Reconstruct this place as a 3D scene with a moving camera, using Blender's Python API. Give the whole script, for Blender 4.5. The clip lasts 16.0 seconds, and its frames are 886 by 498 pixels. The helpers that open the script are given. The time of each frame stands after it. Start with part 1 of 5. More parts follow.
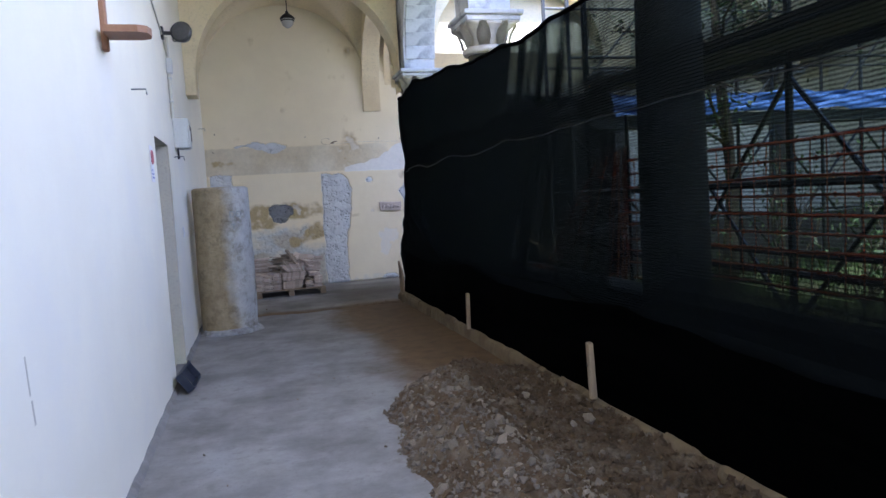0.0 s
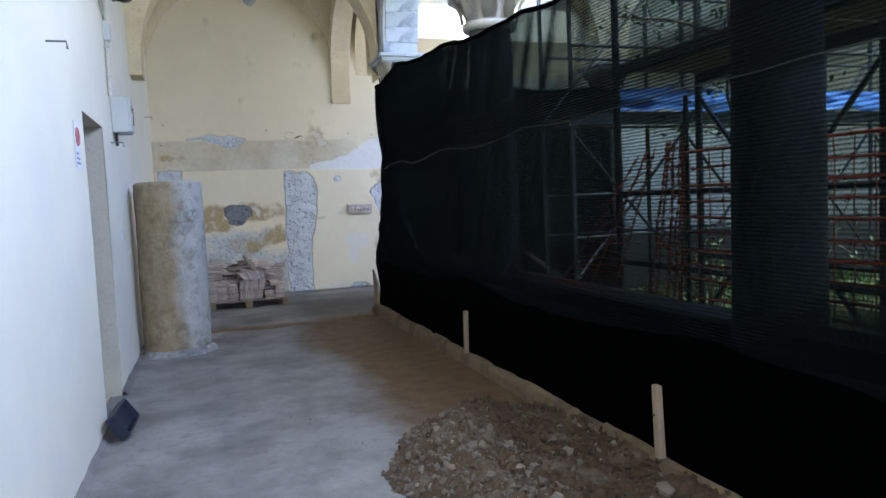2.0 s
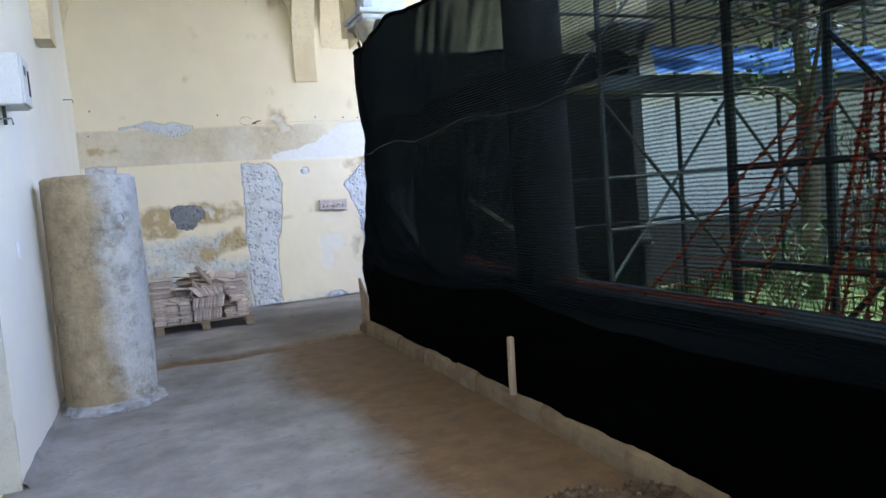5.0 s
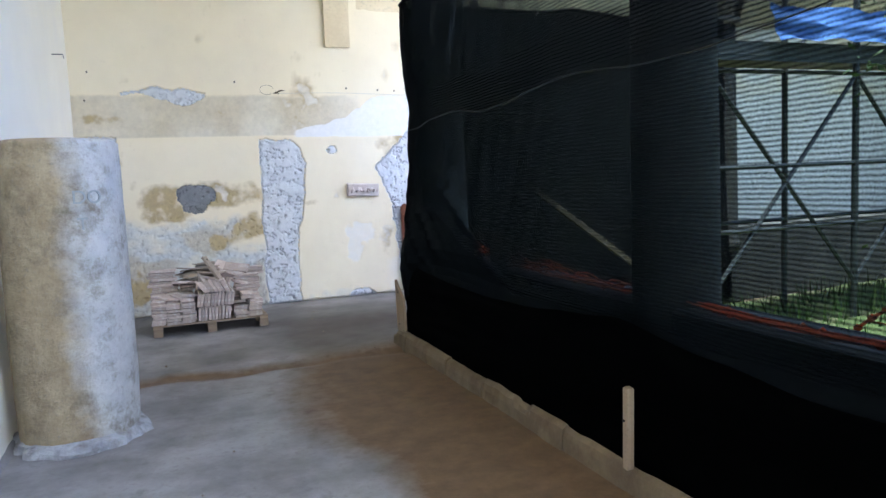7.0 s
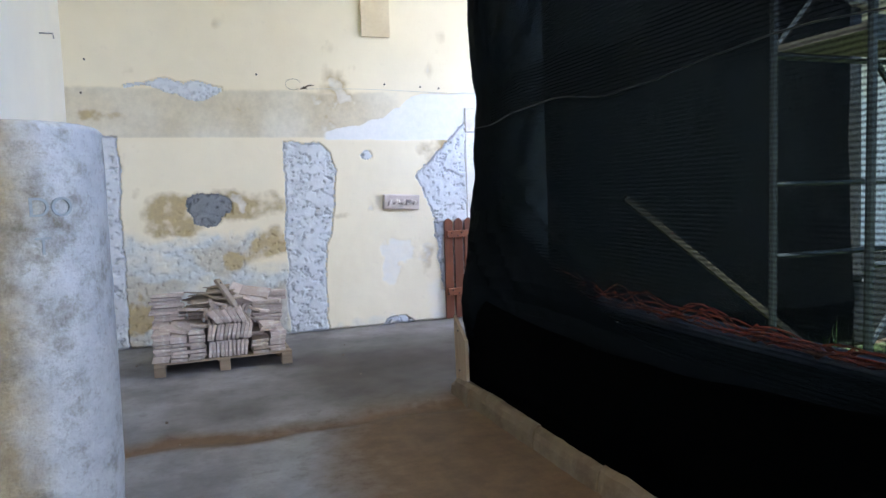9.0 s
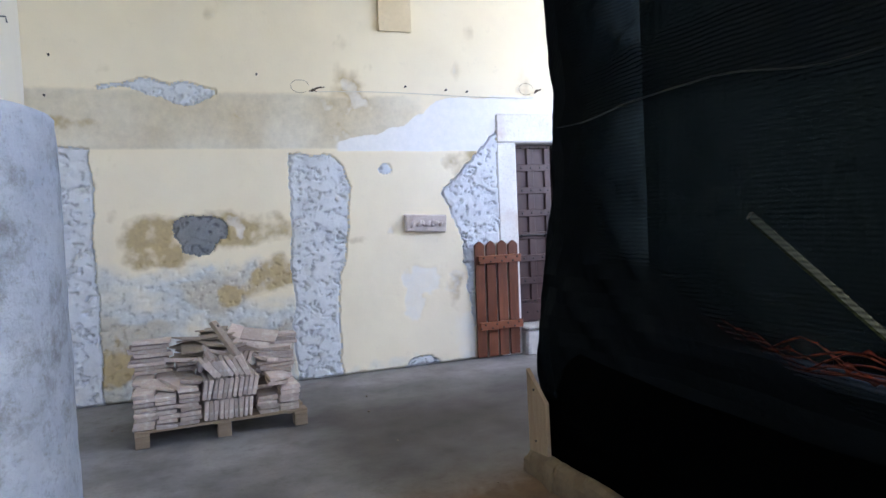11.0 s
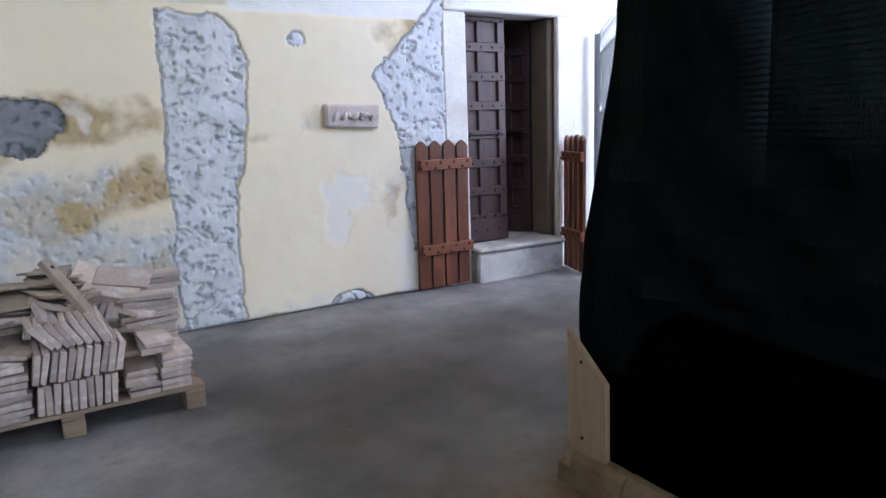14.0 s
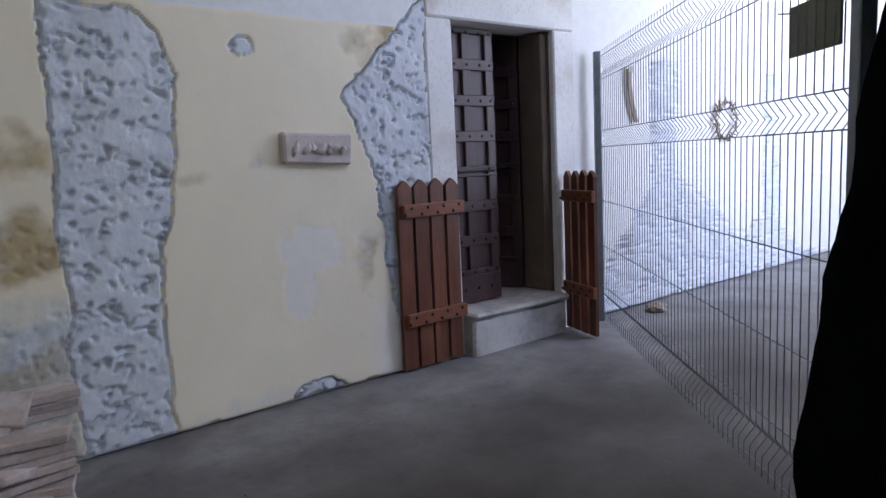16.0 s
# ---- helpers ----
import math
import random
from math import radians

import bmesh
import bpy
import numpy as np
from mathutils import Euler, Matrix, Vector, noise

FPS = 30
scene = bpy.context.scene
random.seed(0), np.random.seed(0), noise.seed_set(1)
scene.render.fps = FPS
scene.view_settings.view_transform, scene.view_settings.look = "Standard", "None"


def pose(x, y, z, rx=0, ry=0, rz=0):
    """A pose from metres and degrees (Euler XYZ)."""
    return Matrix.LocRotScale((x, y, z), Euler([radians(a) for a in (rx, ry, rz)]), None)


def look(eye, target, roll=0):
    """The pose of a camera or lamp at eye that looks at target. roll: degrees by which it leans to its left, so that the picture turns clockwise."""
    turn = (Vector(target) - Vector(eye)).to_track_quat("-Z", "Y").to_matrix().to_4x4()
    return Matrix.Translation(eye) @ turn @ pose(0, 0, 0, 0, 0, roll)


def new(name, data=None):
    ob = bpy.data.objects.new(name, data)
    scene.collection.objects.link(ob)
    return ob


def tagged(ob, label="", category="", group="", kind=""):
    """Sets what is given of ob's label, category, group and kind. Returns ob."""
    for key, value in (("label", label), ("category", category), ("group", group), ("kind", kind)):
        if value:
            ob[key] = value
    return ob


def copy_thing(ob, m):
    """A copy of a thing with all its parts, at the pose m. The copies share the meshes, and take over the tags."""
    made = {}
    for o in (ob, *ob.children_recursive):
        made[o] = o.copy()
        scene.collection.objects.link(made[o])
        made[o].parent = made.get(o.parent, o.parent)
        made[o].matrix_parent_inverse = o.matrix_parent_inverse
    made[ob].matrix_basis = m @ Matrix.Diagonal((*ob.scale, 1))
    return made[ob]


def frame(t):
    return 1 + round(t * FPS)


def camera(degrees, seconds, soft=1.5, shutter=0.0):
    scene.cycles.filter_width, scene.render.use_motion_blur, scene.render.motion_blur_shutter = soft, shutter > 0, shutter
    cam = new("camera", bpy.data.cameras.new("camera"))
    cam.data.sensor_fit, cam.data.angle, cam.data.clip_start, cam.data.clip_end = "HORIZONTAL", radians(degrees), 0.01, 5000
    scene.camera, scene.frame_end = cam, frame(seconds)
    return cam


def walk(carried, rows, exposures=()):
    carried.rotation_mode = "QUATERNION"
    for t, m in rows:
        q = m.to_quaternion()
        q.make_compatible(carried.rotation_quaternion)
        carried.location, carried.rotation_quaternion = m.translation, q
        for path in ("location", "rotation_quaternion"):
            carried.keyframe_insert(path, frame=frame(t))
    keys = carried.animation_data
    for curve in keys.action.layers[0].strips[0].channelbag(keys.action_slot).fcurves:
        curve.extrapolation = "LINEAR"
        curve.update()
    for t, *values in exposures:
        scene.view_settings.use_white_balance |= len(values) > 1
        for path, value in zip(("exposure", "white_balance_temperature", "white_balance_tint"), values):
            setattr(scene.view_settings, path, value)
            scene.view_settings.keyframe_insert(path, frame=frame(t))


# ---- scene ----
cam = camera(65.1, 16.0)
PATH = [
    (0, (0.128, -0.927, 1.55), (0.647, 0.999, 1.401), -3.5),
    (0.5, (0.126, -0.674, 1.56), (0.676, 1.242, 1.389), -3.1),
    (1, (0.144, -0.248, 1.522), (0.599, 1.696, 1.395), -2.2),
    (1.5, (0.061, 0.074, 1.554), (0.659, 1.978, 1.427), -2.7),
    (2, (0.088, 0.303, 1.516), (0.733, 2.191, 1.376), -2.6),
    (2.5, (0.182, 0.622, 1.528), (0.81, 2.519, 1.429), -3.3),
    (3, (0.228, 0.882, 1.493), (0.835, 2.786, 1.407), -3.3),
    (3.5, (0.149, 1.192, 1.499), (0.857, 3.059, 1.4), -3.6),
    (3.7, (0.152, 1.275, 1.495), (0.876, 3.134, 1.357), -3.8),
    (5.8, (0.254, 2.73, 1.497), (1.027, 4.566, 1.317), -4.2),
    (6, (0.282, 2.863, 1.486), (1.053, 4.698, 1.287), -3.6),
    (6.5, (0.362, 3.206, 1.514), (1.1, 5.054, 1.309), -3.8),
    (7, (0.388, 3.535, 1.488), (1.099, 5.395, 1.297), -2.6),
    (7.5, (0.391, 3.872, 1.519), (1.14, 5.721, 1.38), -3.3),
    (8, (0.397, 4.232, 1.492), (1.107, 6.093, 1.321), -3.8),
    (8.5, (0.427, 4.548, 1.501), (1.098, 6.422, 1.308), -2.4),
    (9, (0.426, 4.912, 1.493), (1.111, 6.785, 1.34), -1.8),
    (9.2, (0.398, 5.029, 1.522), (1.116, 6.891, 1.392), -2.9),
    (11.3, (0.329, 6.327, 1.511), (1.082, 8.177, 1.416), -2.0),
    (11.5, (0.282, 6.415, 1.441), (1.067, 8.252, 1.346), -1.6),
    (12, (0.401, 6.809, 1.439), (1.18, 8.649, 1.36), -3.0),
    (12.5, (0.42, 7.097, 1.386), (1.249, 8.916, 1.309), -1.8),
    (13, (0.434, 7.431, 1.415), (1.391, 9.171, 1.179), -4.3),
    (13.5, (0.448, 7.636, 1.334), (1.483, 9.317, 1.015), -1.9),
    (14, (0.581, 7.848, 1.378), (1.602, 9.528, 1.015), -2.0),
    (14.5, (0.663, 8.148, 1.32), (1.658, 9.851, 0.99), -0.7),
    (15, (0.677, 8.532, 1.337), (1.789, 10.168, 1.04), -1.8),
    (15.5, (0.742, 8.805, 1.345), (1.913, 10.399, 1.042), -1.6),
    (16, (0.825, 9.176, 1.354), (2.067, 10.722, 1.093), -2.7),
]
EXPOSURES = [(0.0, 3.1, 5700, 25), (1.0, 3.22, 5700, 25), (2.0, 3.35, 5650, 19), (3.5, 3.65, 5750, 19), (7.0, 4.12, 5750, 20), (9.0, 4.05, 5750, 20), (12.5, 3.8, 5750, 22), (14.0, 3.8, 5800, 22), (15.0, 3.55, 5800, 22), (16.0, 2.82, 5800, 24)]
walk(cam, [(t, look(eye, target, roll)) for t, eye, target, roll in PATH], EXPOSURES)

# world, sun, exposure
world = bpy.data.worlds.new("sky")
scene.world = world
world.use_nodes = True
wn = world.node_tree.nodes
sky = wn.new("ShaderNodeTexSky")
sky.sky_type, sky.sun_disc = "NISHITA", False
sky.sun_elevation, sky.sun_rotation = radians(80), radians(220)
world.node_tree.links.new(sky.outputs[0], wn["Background"].inputs[0])
wn["Background"].inputs[1].default_value = 0.15
sun_data = bpy.data.lights.new("sun", "SUN")
sun_data.energy, sun_data.angle, sun_data.color = 4.0, radians(8), (1, 0.95, 0.86)
sun = new("sun", sun_data)
sun.matrix_world = look((0, 0, 20), (0.10, 0.12, 20 - 0.985))



def sky_fill(place, target, width, height, watts):
    """Added area lamp that stands in for the sky's light in an opening, known or assumed."""
    d = bpy.data.lights.new("sky_fill", "AREA")
    d.shape, d.size, d.size_y, d.energy, d.color = "RECTANGLE", width, height, watts, (0.80, 0.90, 1.0)
    new("sky_fill", d).matrix_world = look(place, target)


for y in (4.15, 1.25, -2.0):
    sky_fill((2.62, y, 4.15), (0.0, y, 3.0), 2.2, 1.2, 9.5)
sky_fill((4.4, 9.75, 4.15), (4.4, 12.7, 2.4), 2.4, 1.2, 5.5)
for x, watts in ((7.8, 21.0), (11.2, 12.0)):
    sky_fill((x, 9.95, 2.55), (x - 0.6, 12.7, 2.0), 2.4, 2.9, watts)
# fill lamp behind the start, in an opening assumed for it
sky_fill((0.9, -3.5, 1.9), (0.9, 5.0, 1.6), 2.2, 2.6, 3.5)

# ---- materials ----


def nodes_of(name):
    m = bpy.data.materials.new(name)
    m.use_nodes = True
    t = m.node_tree
    return m, t.nodes, t.links, t.nodes["Principled BSDF"]


def coords(n, l, scale):
    tc, mp = n.new("ShaderNodeTexCoord"), n.new("ShaderNodeMapping")
    mp.inputs["Scale"].default_value = scale if isinstance(scale, tuple) else (scale,) * 3
    l.new(tc.outputs["Object"], mp.inputs["Vector"])
    return mp.outputs["Vector"]


def noise_node(n, l, scale, detail=6, rough=0.6):
    t = n.new("ShaderNodeTexNoise")
    t.inputs["Scale"].default_value = 1
    t.inputs["Detail"].default_value, t.inputs["Roughness"].default_value = detail, rough
    l.new(coords(n, l, scale), t.inputs["Vector"])
    return t.outputs["Fac"]


def ramp(n, l, fac, lo, hi):
    r = n.new("ShaderNodeMapRange")
    r.inputs["From Min"].default_value, r.inputs["From Max"].default_value = lo, hi
    l.new(fac, r.inputs["Value"])
    return r.outputs["Result"]


def mix(n, l, fac, a, b):
    m = n.new("ShaderNodeMix")
    m.data_type = "RGBA"
    if isinstance(fac, float):
        m.inputs[0].default_value = fac
    else:
        l.new(fac, m.inputs[0])
    for socket, v in ((m.inputs[6], a), (m.inputs[7], b)):
        if isinstance(v, tuple):
            socket.default_value = (*v, 1)
        else:
            l.new(v, socket)
    return m.outputs[2]


def bump(n, l, p, height, strength, distance):
    b = n.new("ShaderNodeBump")
    b.inputs["Strength"].default_value, b.inputs["Distance"].default_value = strength, distance
    l.new(height, b.inputs["Height"])
    l.new(b.outputs[0], p.inputs["Normal"])


def surface(name, c1, c2, scale=6.0, fine=60.0, rough=0.85, relief=0.3, depth=0.01, metal=0.0, stain=None, stain_scale=1.2, vary=0.0, speck=0.52):
    """Two scales of grain, an optional third colour in larger stains, fine relief, and a shift from piece to piece."""
    m, n, l, p = nodes_of(name)
    a, b = noise_node(n, l, scale), noise_node(n, l, fine, 4)
    col = mix(n, l, ramp(n, l, a, 0.3, 0.7), c1, c2)
    dark = tuple(0.72 * v for v in c1)
    col = mix(n, l, ramp(n, l, b, speck, speck + 0.28), col, dark)
    if stain:
        col = mix(n, l, ramp(n, l, noise_node(n, l, stain_scale, 8, 0.65), 0.5, 0.68), col, stain)
    if vary:
        info, hsv = n.new("ShaderNodeObjectInfo"), n.new("ShaderNodeHueSaturation")
        r = n.new("ShaderNodeMapRange")
        r.inputs["To Min"].default_value, r.inputs["To Max"].default_value = 1 - vary, 1 + vary
        l.new(info.outputs["Random"], r.inputs["Value"])
        l.new(r.outputs[0], hsv.inputs["Value"])
        l.new(col, hsv.inputs["Color"])
        col = hsv.outputs[0]
    l.new(col, p.inputs["Base Color"])
    p.inputs["Roughness"].default_value, p.inputs["Metallic"].default_value = rough, metal
    if relief:
        bump(n, l, p, mix(n, l, 0.5, a, b), relief, depth)
    return m


def worn_wall(name, paint, paint2, cols, relief=0.35):
    """Painted plaster whose wear, laid down in the mesh's 'wear' colours, shows three other coats."""
    m, n, l, p = nodes_of(name)
    a, b, c = noise_node(n, l, 2.0, 8), noise_node(n, l, 45.0, 5), noise_node(n, l, 9.0, 6, 0.7)
    col = mix(n, l, ramp(n, l, a, 0.35, 0.7), paint, paint2)
    col = mix(n, l, ramp(n, l, c, 0.62, 0.85), col, tuple(0.86 * v for v in paint2))
    at, sep = n.new("ShaderNodeAttribute"), n.new("ShaderNodeSeparateColor")
    at.attribute_name = "wear"
    l.new(at.outputs["Color"], sep.inputs[0])
    for k, ((coat, coat2), weight, low) in enumerate(zip(cols, (0.32, 0.30, 0.5), (0.30, 0.28, 0.50))):
        add = n.new("ShaderNodeMath")
        add.operation = "MULTIPLY_ADD"
        l.new(c, add.inputs[0])
        add.inputs[1].default_value = weight
        l.new(sep.outputs[k], add.inputs[2])
        body = mix(n, l, ramp(n, l, noise_node(n, l, 14.0, 6, 0.7), 0.35, 0.65), coat, coat2)
        body = mix(n, l, ramp(n, l, b, 0.62, 0.95), body, tuple(0.78 * v for v in coat2))
        col = mix(n, l, ramp(n, l, add.outputs[0], low, low + 0.62), col, body)
    l.new(col, p.inputs["Base Color"])
    p.inputs["Roughness"].default_value = 0.9
    bump(n, l, p, mix(n, l, 0.5, c, b), relief, 0.006)
    return m


M = {}
M["end_wall"] = worn_wall("cream_limewash", (0.84, 0.75, 0.56), (0.79, 0.70, 0.52),
                          [((0.66, 0.68, 0.66), (0.47, 0.49, 0.48)), ((0.50, 0.39, 0.20), (0.41, 0.32, 0.18)), ((0.80, 0.78, 0.74), (0.74, 0.73, 0.70))])
M["cement"] = surface("rough_cement", (0.68, 0.70, 0.72), (0.60, 0.62, 0.645), 9, 46, 0.95, 0.6, 0.008, stain=(0.52, 0.54, 0.565), stain_scale=4.0, speck=0.64)
M["dark_cement"] = surface("dark_cement", (0.25, 0.26, 0.27), (0.19, 0.20, 0.21), 9, 60, 0.95, 0.6, 0.01)
M["side_wall"] = surface("pale_plaster", (0.80, 0.77, 0.66), (0.75, 0.72, 0.62), 1.3, 30, 0.8, 0.22, 0.006, stain=(0.74, 0.72, 0.65), stain_scale=0.9, speck=0.68)
M["vault"] = surface("vault_plaster", (0.78, 0.67, 0.46), (0.71, 0.60, 0.40), 1.5, 30, 0.9, 0.25, 0.006, stain=(0.62, 0.51, 0.33), stain_scale=0.8)
M["jamb"] = surface("beige_jamb", (0.52, 0.49, 0.42), (0.46, 0.44, 0.38), 3, 40, 0.8, 0.2, 0.004)
M["ashlar"] = surface("pale_limestone", (0.62, 0.62, 0.62), (0.50, 0.51, 0.53), 5, 50, 0.85, 0.5, 0.012, stain=(0.22, 0.22, 0.24), stain_scale=3.5, vary=0.12)
M["capital"] = surface("carved_limestone", (0.60, 0.56, 0.48), (0.50, 0.46, 0.40), 6, 50, 0.85, 0.4, 0.008, stain=(0.36, 0.33, 0.28), stain_scale=4)
# darker than the capitals: the backlit shade behind the net is in this colour
M["shaft"] = surface("shaded_shaft_stone", (0.10, 0.097, 0.092), (0.07, 0.067, 0.064), 5, 45, 0.9, 0.4, 0.008, stain=(0.05, 0.05, 0.047), stain_scale=3)
M["doorstone"] = surface("whitewashed_stone", (0.80, 0.78, 0.74), (0.68, 0.66, 0.63), 4, 40, 0.85, 0.4, 0.008, stain=(0.60, 0.53, 0.47), stain_scale=2.5)
M["reveal"] = surface("brown_reveal_stone", (0.17, 0.125, 0.09), (0.12, 0.09, 0.065), 5, 45, 0.85, 0.4, 0.008)
M["sill"] = surface("worn_sill_stone", (0.56, 0.53, 0.49), (0.44, 0.42, 0.39), 6, 45, 0.85, 0.5, 0.01, stain=(0.30, 0.28, 0.25), stain_scale=4)
M["kerb"] = surface("kerb_stone", (0.19, 0.14, 0.08), (0.12, 0.083, 0.046), 6, 50, 0.9, 0.6, 0.012, stain=(0.10, 0.065, 0.035), stain_scale=3.5)
M["soil"] = surface("loose_soil", (0.115, 0.072, 0.037), (0.06, 0.037, 0.019), 10, 70, 1.0, 1.0, 0.03, stain=(0.17, 0.13, 0.09), stain_scale=5)
M["stone"] = surface("rubble_stone", (0.25, 0.205, 0.16), (0.15, 0.115, 0.085), 12, 70, 0.95, 0.6, 0.01, vary=0.35)
M["tile"] = surface("old_terracotta", (0.55, 0.455, 0.40), (0.44, 0.36, 0.315), 9, 70, 0.9, 0.4, 0.004, stain=(0.66, 0.61, 0.56), stain_scale=7, vary=0.22)
M["pallet"] = surface("pallet_wood", (0.33, 0.25, 0.17), (0.24, 0.175, 0.115), (4, 30, 30), 60, 0.85, 0.4, 0.004, vary=0.15)
M["oldwood"] = surface("weathered_wood", (0.34, 0.28, 0.22), (0.26, 0.21, 0.16), (25, 25, 3), 70, 0.9, 0.4, 0.004, vary=0.1)
M["stake"] = surface("raw_stake_wood", (0.34, 0.25, 0.16), (0.27, 0.185, 0.115), (30, 30, 3), 70, 0.8, 0.3, 0.003)
M["gate"] = surface("reddish_varnished_wood", (0.135, 0.040, 0.016), (0.080, 0.024, 0.010), (25, 25, 2.5), 60, 0.42, 0.3, 0.003, stain=(0.22, 0.075, 0.036), stain_scale=(6, 6, 1), vary=0.15)
M["gate_rail"] = surface("orange_varnished_wood", (0.225, 0.074, 0.033), (0.165, 0.052, 0.024), (3, 25, 25), 60, 0.4, 0.3, 0.003)
M["door"] = surface("dark_panelled_wood", (0.062, 0.029, 0.027), (0.042, 0.02, 0.019), (20, 20, 2.5), 60, 0.5, 0.35, 0.003, stain=(0.08, 0.04, 0.037), stain_scale=(5, 5, 1.2))
M["iron"] = surface("dark_iron", (0.05, 0.045, 0.045), (0.03, 0.03, 0.03), 20, 80, 0.55, 0.2, 0.002, metal=0.7)
M["zinc"] = surface("galvanised_wire", (0.22, 0.24, 0.25), (0.16, 0.175, 0.185), 20, 90, 0.5, 0.1, 0.001, metal=0.6)
M["steel"] = surface("scaffold_steel", (0.10, 0.11, 0.11), (0.07, 0.075, 0.08), 8, 60, 0.5, 0.2, 0.002, metal=0.5)
M["brown"] = surface("brown_bracket_wood", (0.33, 0.17, 0.10), (0.27, 0.13, 0.075), (20, 3, 20), 60, 0.6, 0.2, 0.002)
M["greybox"] = surface("grey_enamel", (0.55, 0.57, 0.57), (0.50, 0.52, 0.52), 4, 60, 0.5, 0.08, 0.001)
M["pipe"] = surface("painted_conduit", (0.60, 0.58, 0.50), (0.52, 0.50, 0.44), 8, 60, 0.6, 0.1, 0.002)
M["black"] = surface("black_plastic", (0.03, 0.03, 0.032), (0.02, 0.02, 0.022), 12, 60, 0.5, 0.1, 0.001)
M["navy"] = surface("dark_blue_plastic", (0.018, 0.026, 0.05), (0.010, 0.015, 0.03), 25, 80, 0.55, 0.5, 0.004)
M["marble"] = surface("pinkish_marble", (0.60, 0.52, 0.47), (0.50, 0.43, 0.39), 9, 60, 0.8, 0.5, 0.006, stain=(0.40, 0.34, 0.30), stain_scale=8)
M["paper"] = surface("white_sheet", (0.78, 0.78, 0.80), (0.72, 0.72, 0.75), 5, 40, 0.7, 0.05, 0.001)
M["red"] = surface("red_print", (0.50, 0.16, 0.18), (0.42, 0.13, 0.15), 8, 60, 0.6, 0.05, 0.001)
M["blueprint"] = surface("blue_print", (0.20, 0.24, 0.50), (0.16, 0.2, 0.42), 8, 60, 0.6, 0.05, 0.001)
M["orange"] = surface("orange_plastic", (0.85, 0.27, 0.13), (0.75, 0.21, 0.10), 8, 60, 0.6, 0.05, 0.001)
n, l, p = M["orange"].node_tree.nodes, M["orange"].node_tree.links, M["orange"].node_tree.nodes["Principled BSDF"]
glow, half = n.new("ShaderNodeBsdfTranslucent"), n.new("ShaderNodeMixShader")
glow.inputs[0].default_value = (0.95, 0.34, 0.18, 1)
half.inputs[0].default_value = 0.6
l.new(p.outputs[0], half.inputs[1])
l.new(glow.outputs[0], half.inputs[2])
l.new(half.outputs[0], n["Material Output"].inputs[0])
M["grass"] = surface("grass_blades", (0.09, 0.15, 0.035), (0.05, 0.10, 0.02), 8, 50, 0.8, 0.0)
M["lawn"] = surface("rough_lawn", (0.12, 0.16, 0.05), (0.08, 0.11, 0.035), 2, 30, 1.0, 0.6, 0.03, stain=(0.20, 0.17, 0.10), stain_scale=1.0)
M["court_wall"] = surface("courtyard_plaster", (0.72, 0.70, 0.64), (0.60, 0.58, 0.54), 1.5, 20, 0.9, 0.4, 0.02, stain=(0.46, 0.44, 0.40), stain_scale=0.9)
M["roof"] = surface("roof_tiles", (0.40, 0.22, 0.14), (0.30, 0.17, 0.11), 4, 30, 0.9, 0.4, 0.02)
M["tarp"] = surface("blue_tarpaulin", (0.10, 0.22, 0.55), (0.08, 0.17, 0.45), 4, 40, 0.5, 0.3, 0.01)
M["leaf"] = surface("shrub_leaves", (0.07, 0.12, 0.03), (0.04, 0.08, 0.02), 6, 40, 0.6, 0.0)
M["bark"] = surface("branch_bark", (0.16, 0.12, 0.08), (0.10, 0.08, 0.05), 12, 60, 0.9, 0.4, 0.005)
M["plastic_white"] = surface("white_plastic", (0.78, 0.79, 0.80), (0.70, 0.71, 0.73), 6, 50, 0.5, 0.1, 0.002)
M["board"] = surface("olive_board", (0.20, 0.20, 0.15), (0.15, 0.15, 0.11), 6, 50, 0.7, 0.1, 0.002)

# drum: pale grey limestone with ochre patina
m, n, l, p = nodes_of("drum_limestone")
a, b, c = noise_node(n, l, 2.2, 8, 0.65), noise_node(n, l, 38.0, 6, 0.7), noise_node(n, l, 8.0, 7, 0.7)
pale = mix(n, l, ramp(n, l, c, 0.35, 0.7), (0.52, 0.52, 0.50), (0.38, 0.385, 0.38))
patina = mix(n, l, ramp(n, l, c, 0.3, 0.68), (0.42, 0.335, 0.205), (0.25, 0.19, 0.11))
sx = n.new("ShaderNodeSeparateXYZ")
l.new(coords(n, l, 1.0), sx.inputs[0])
side = n.new("ShaderNodeMath")
side.operation = "MULTIPLY_ADD"
l.new(sx.outputs["X"], side.inputs[0])
side.inputs[1].default_value = -2.2
l.new(a, side.inputs[2])
col = mix(n, l, ramp(n, l, side.outputs[0], 0.15, 0.5), pale, patina)
col = mix(n, l, ramp(n, l, noise_node(n, l, 5.0, 9, 0.75), 0.5, 0.7), col, (0.15, 0.125, 0.08))
col = mix(n, l, ramp(n, l, b, 0.55, 0.78), col, (0.25, 0.22, 0.17))
l.new(col, p.inputs["Base Color"])
p.inputs["Roughness"].default_value = 0.9
bump(n, l, p, mix(n, l, 0.5, c, b), 1.0, 0.022)
M["drum"] = m
M["scratch"] = surface("scratched_groove", (0.32, 0.345, 0.345), (0.25, 0.27, 0.27), 20, 60, 0.95, 0.3, 0.003)
M["mortar"] = surface("pale_mortar", (0.42, 0.425, 0.43), (0.24, 0.245, 0.255), 14, 60, 0.95, 0.9, 0.02, stain=(0.15, 0.13, 0.11), stain_scale=6)

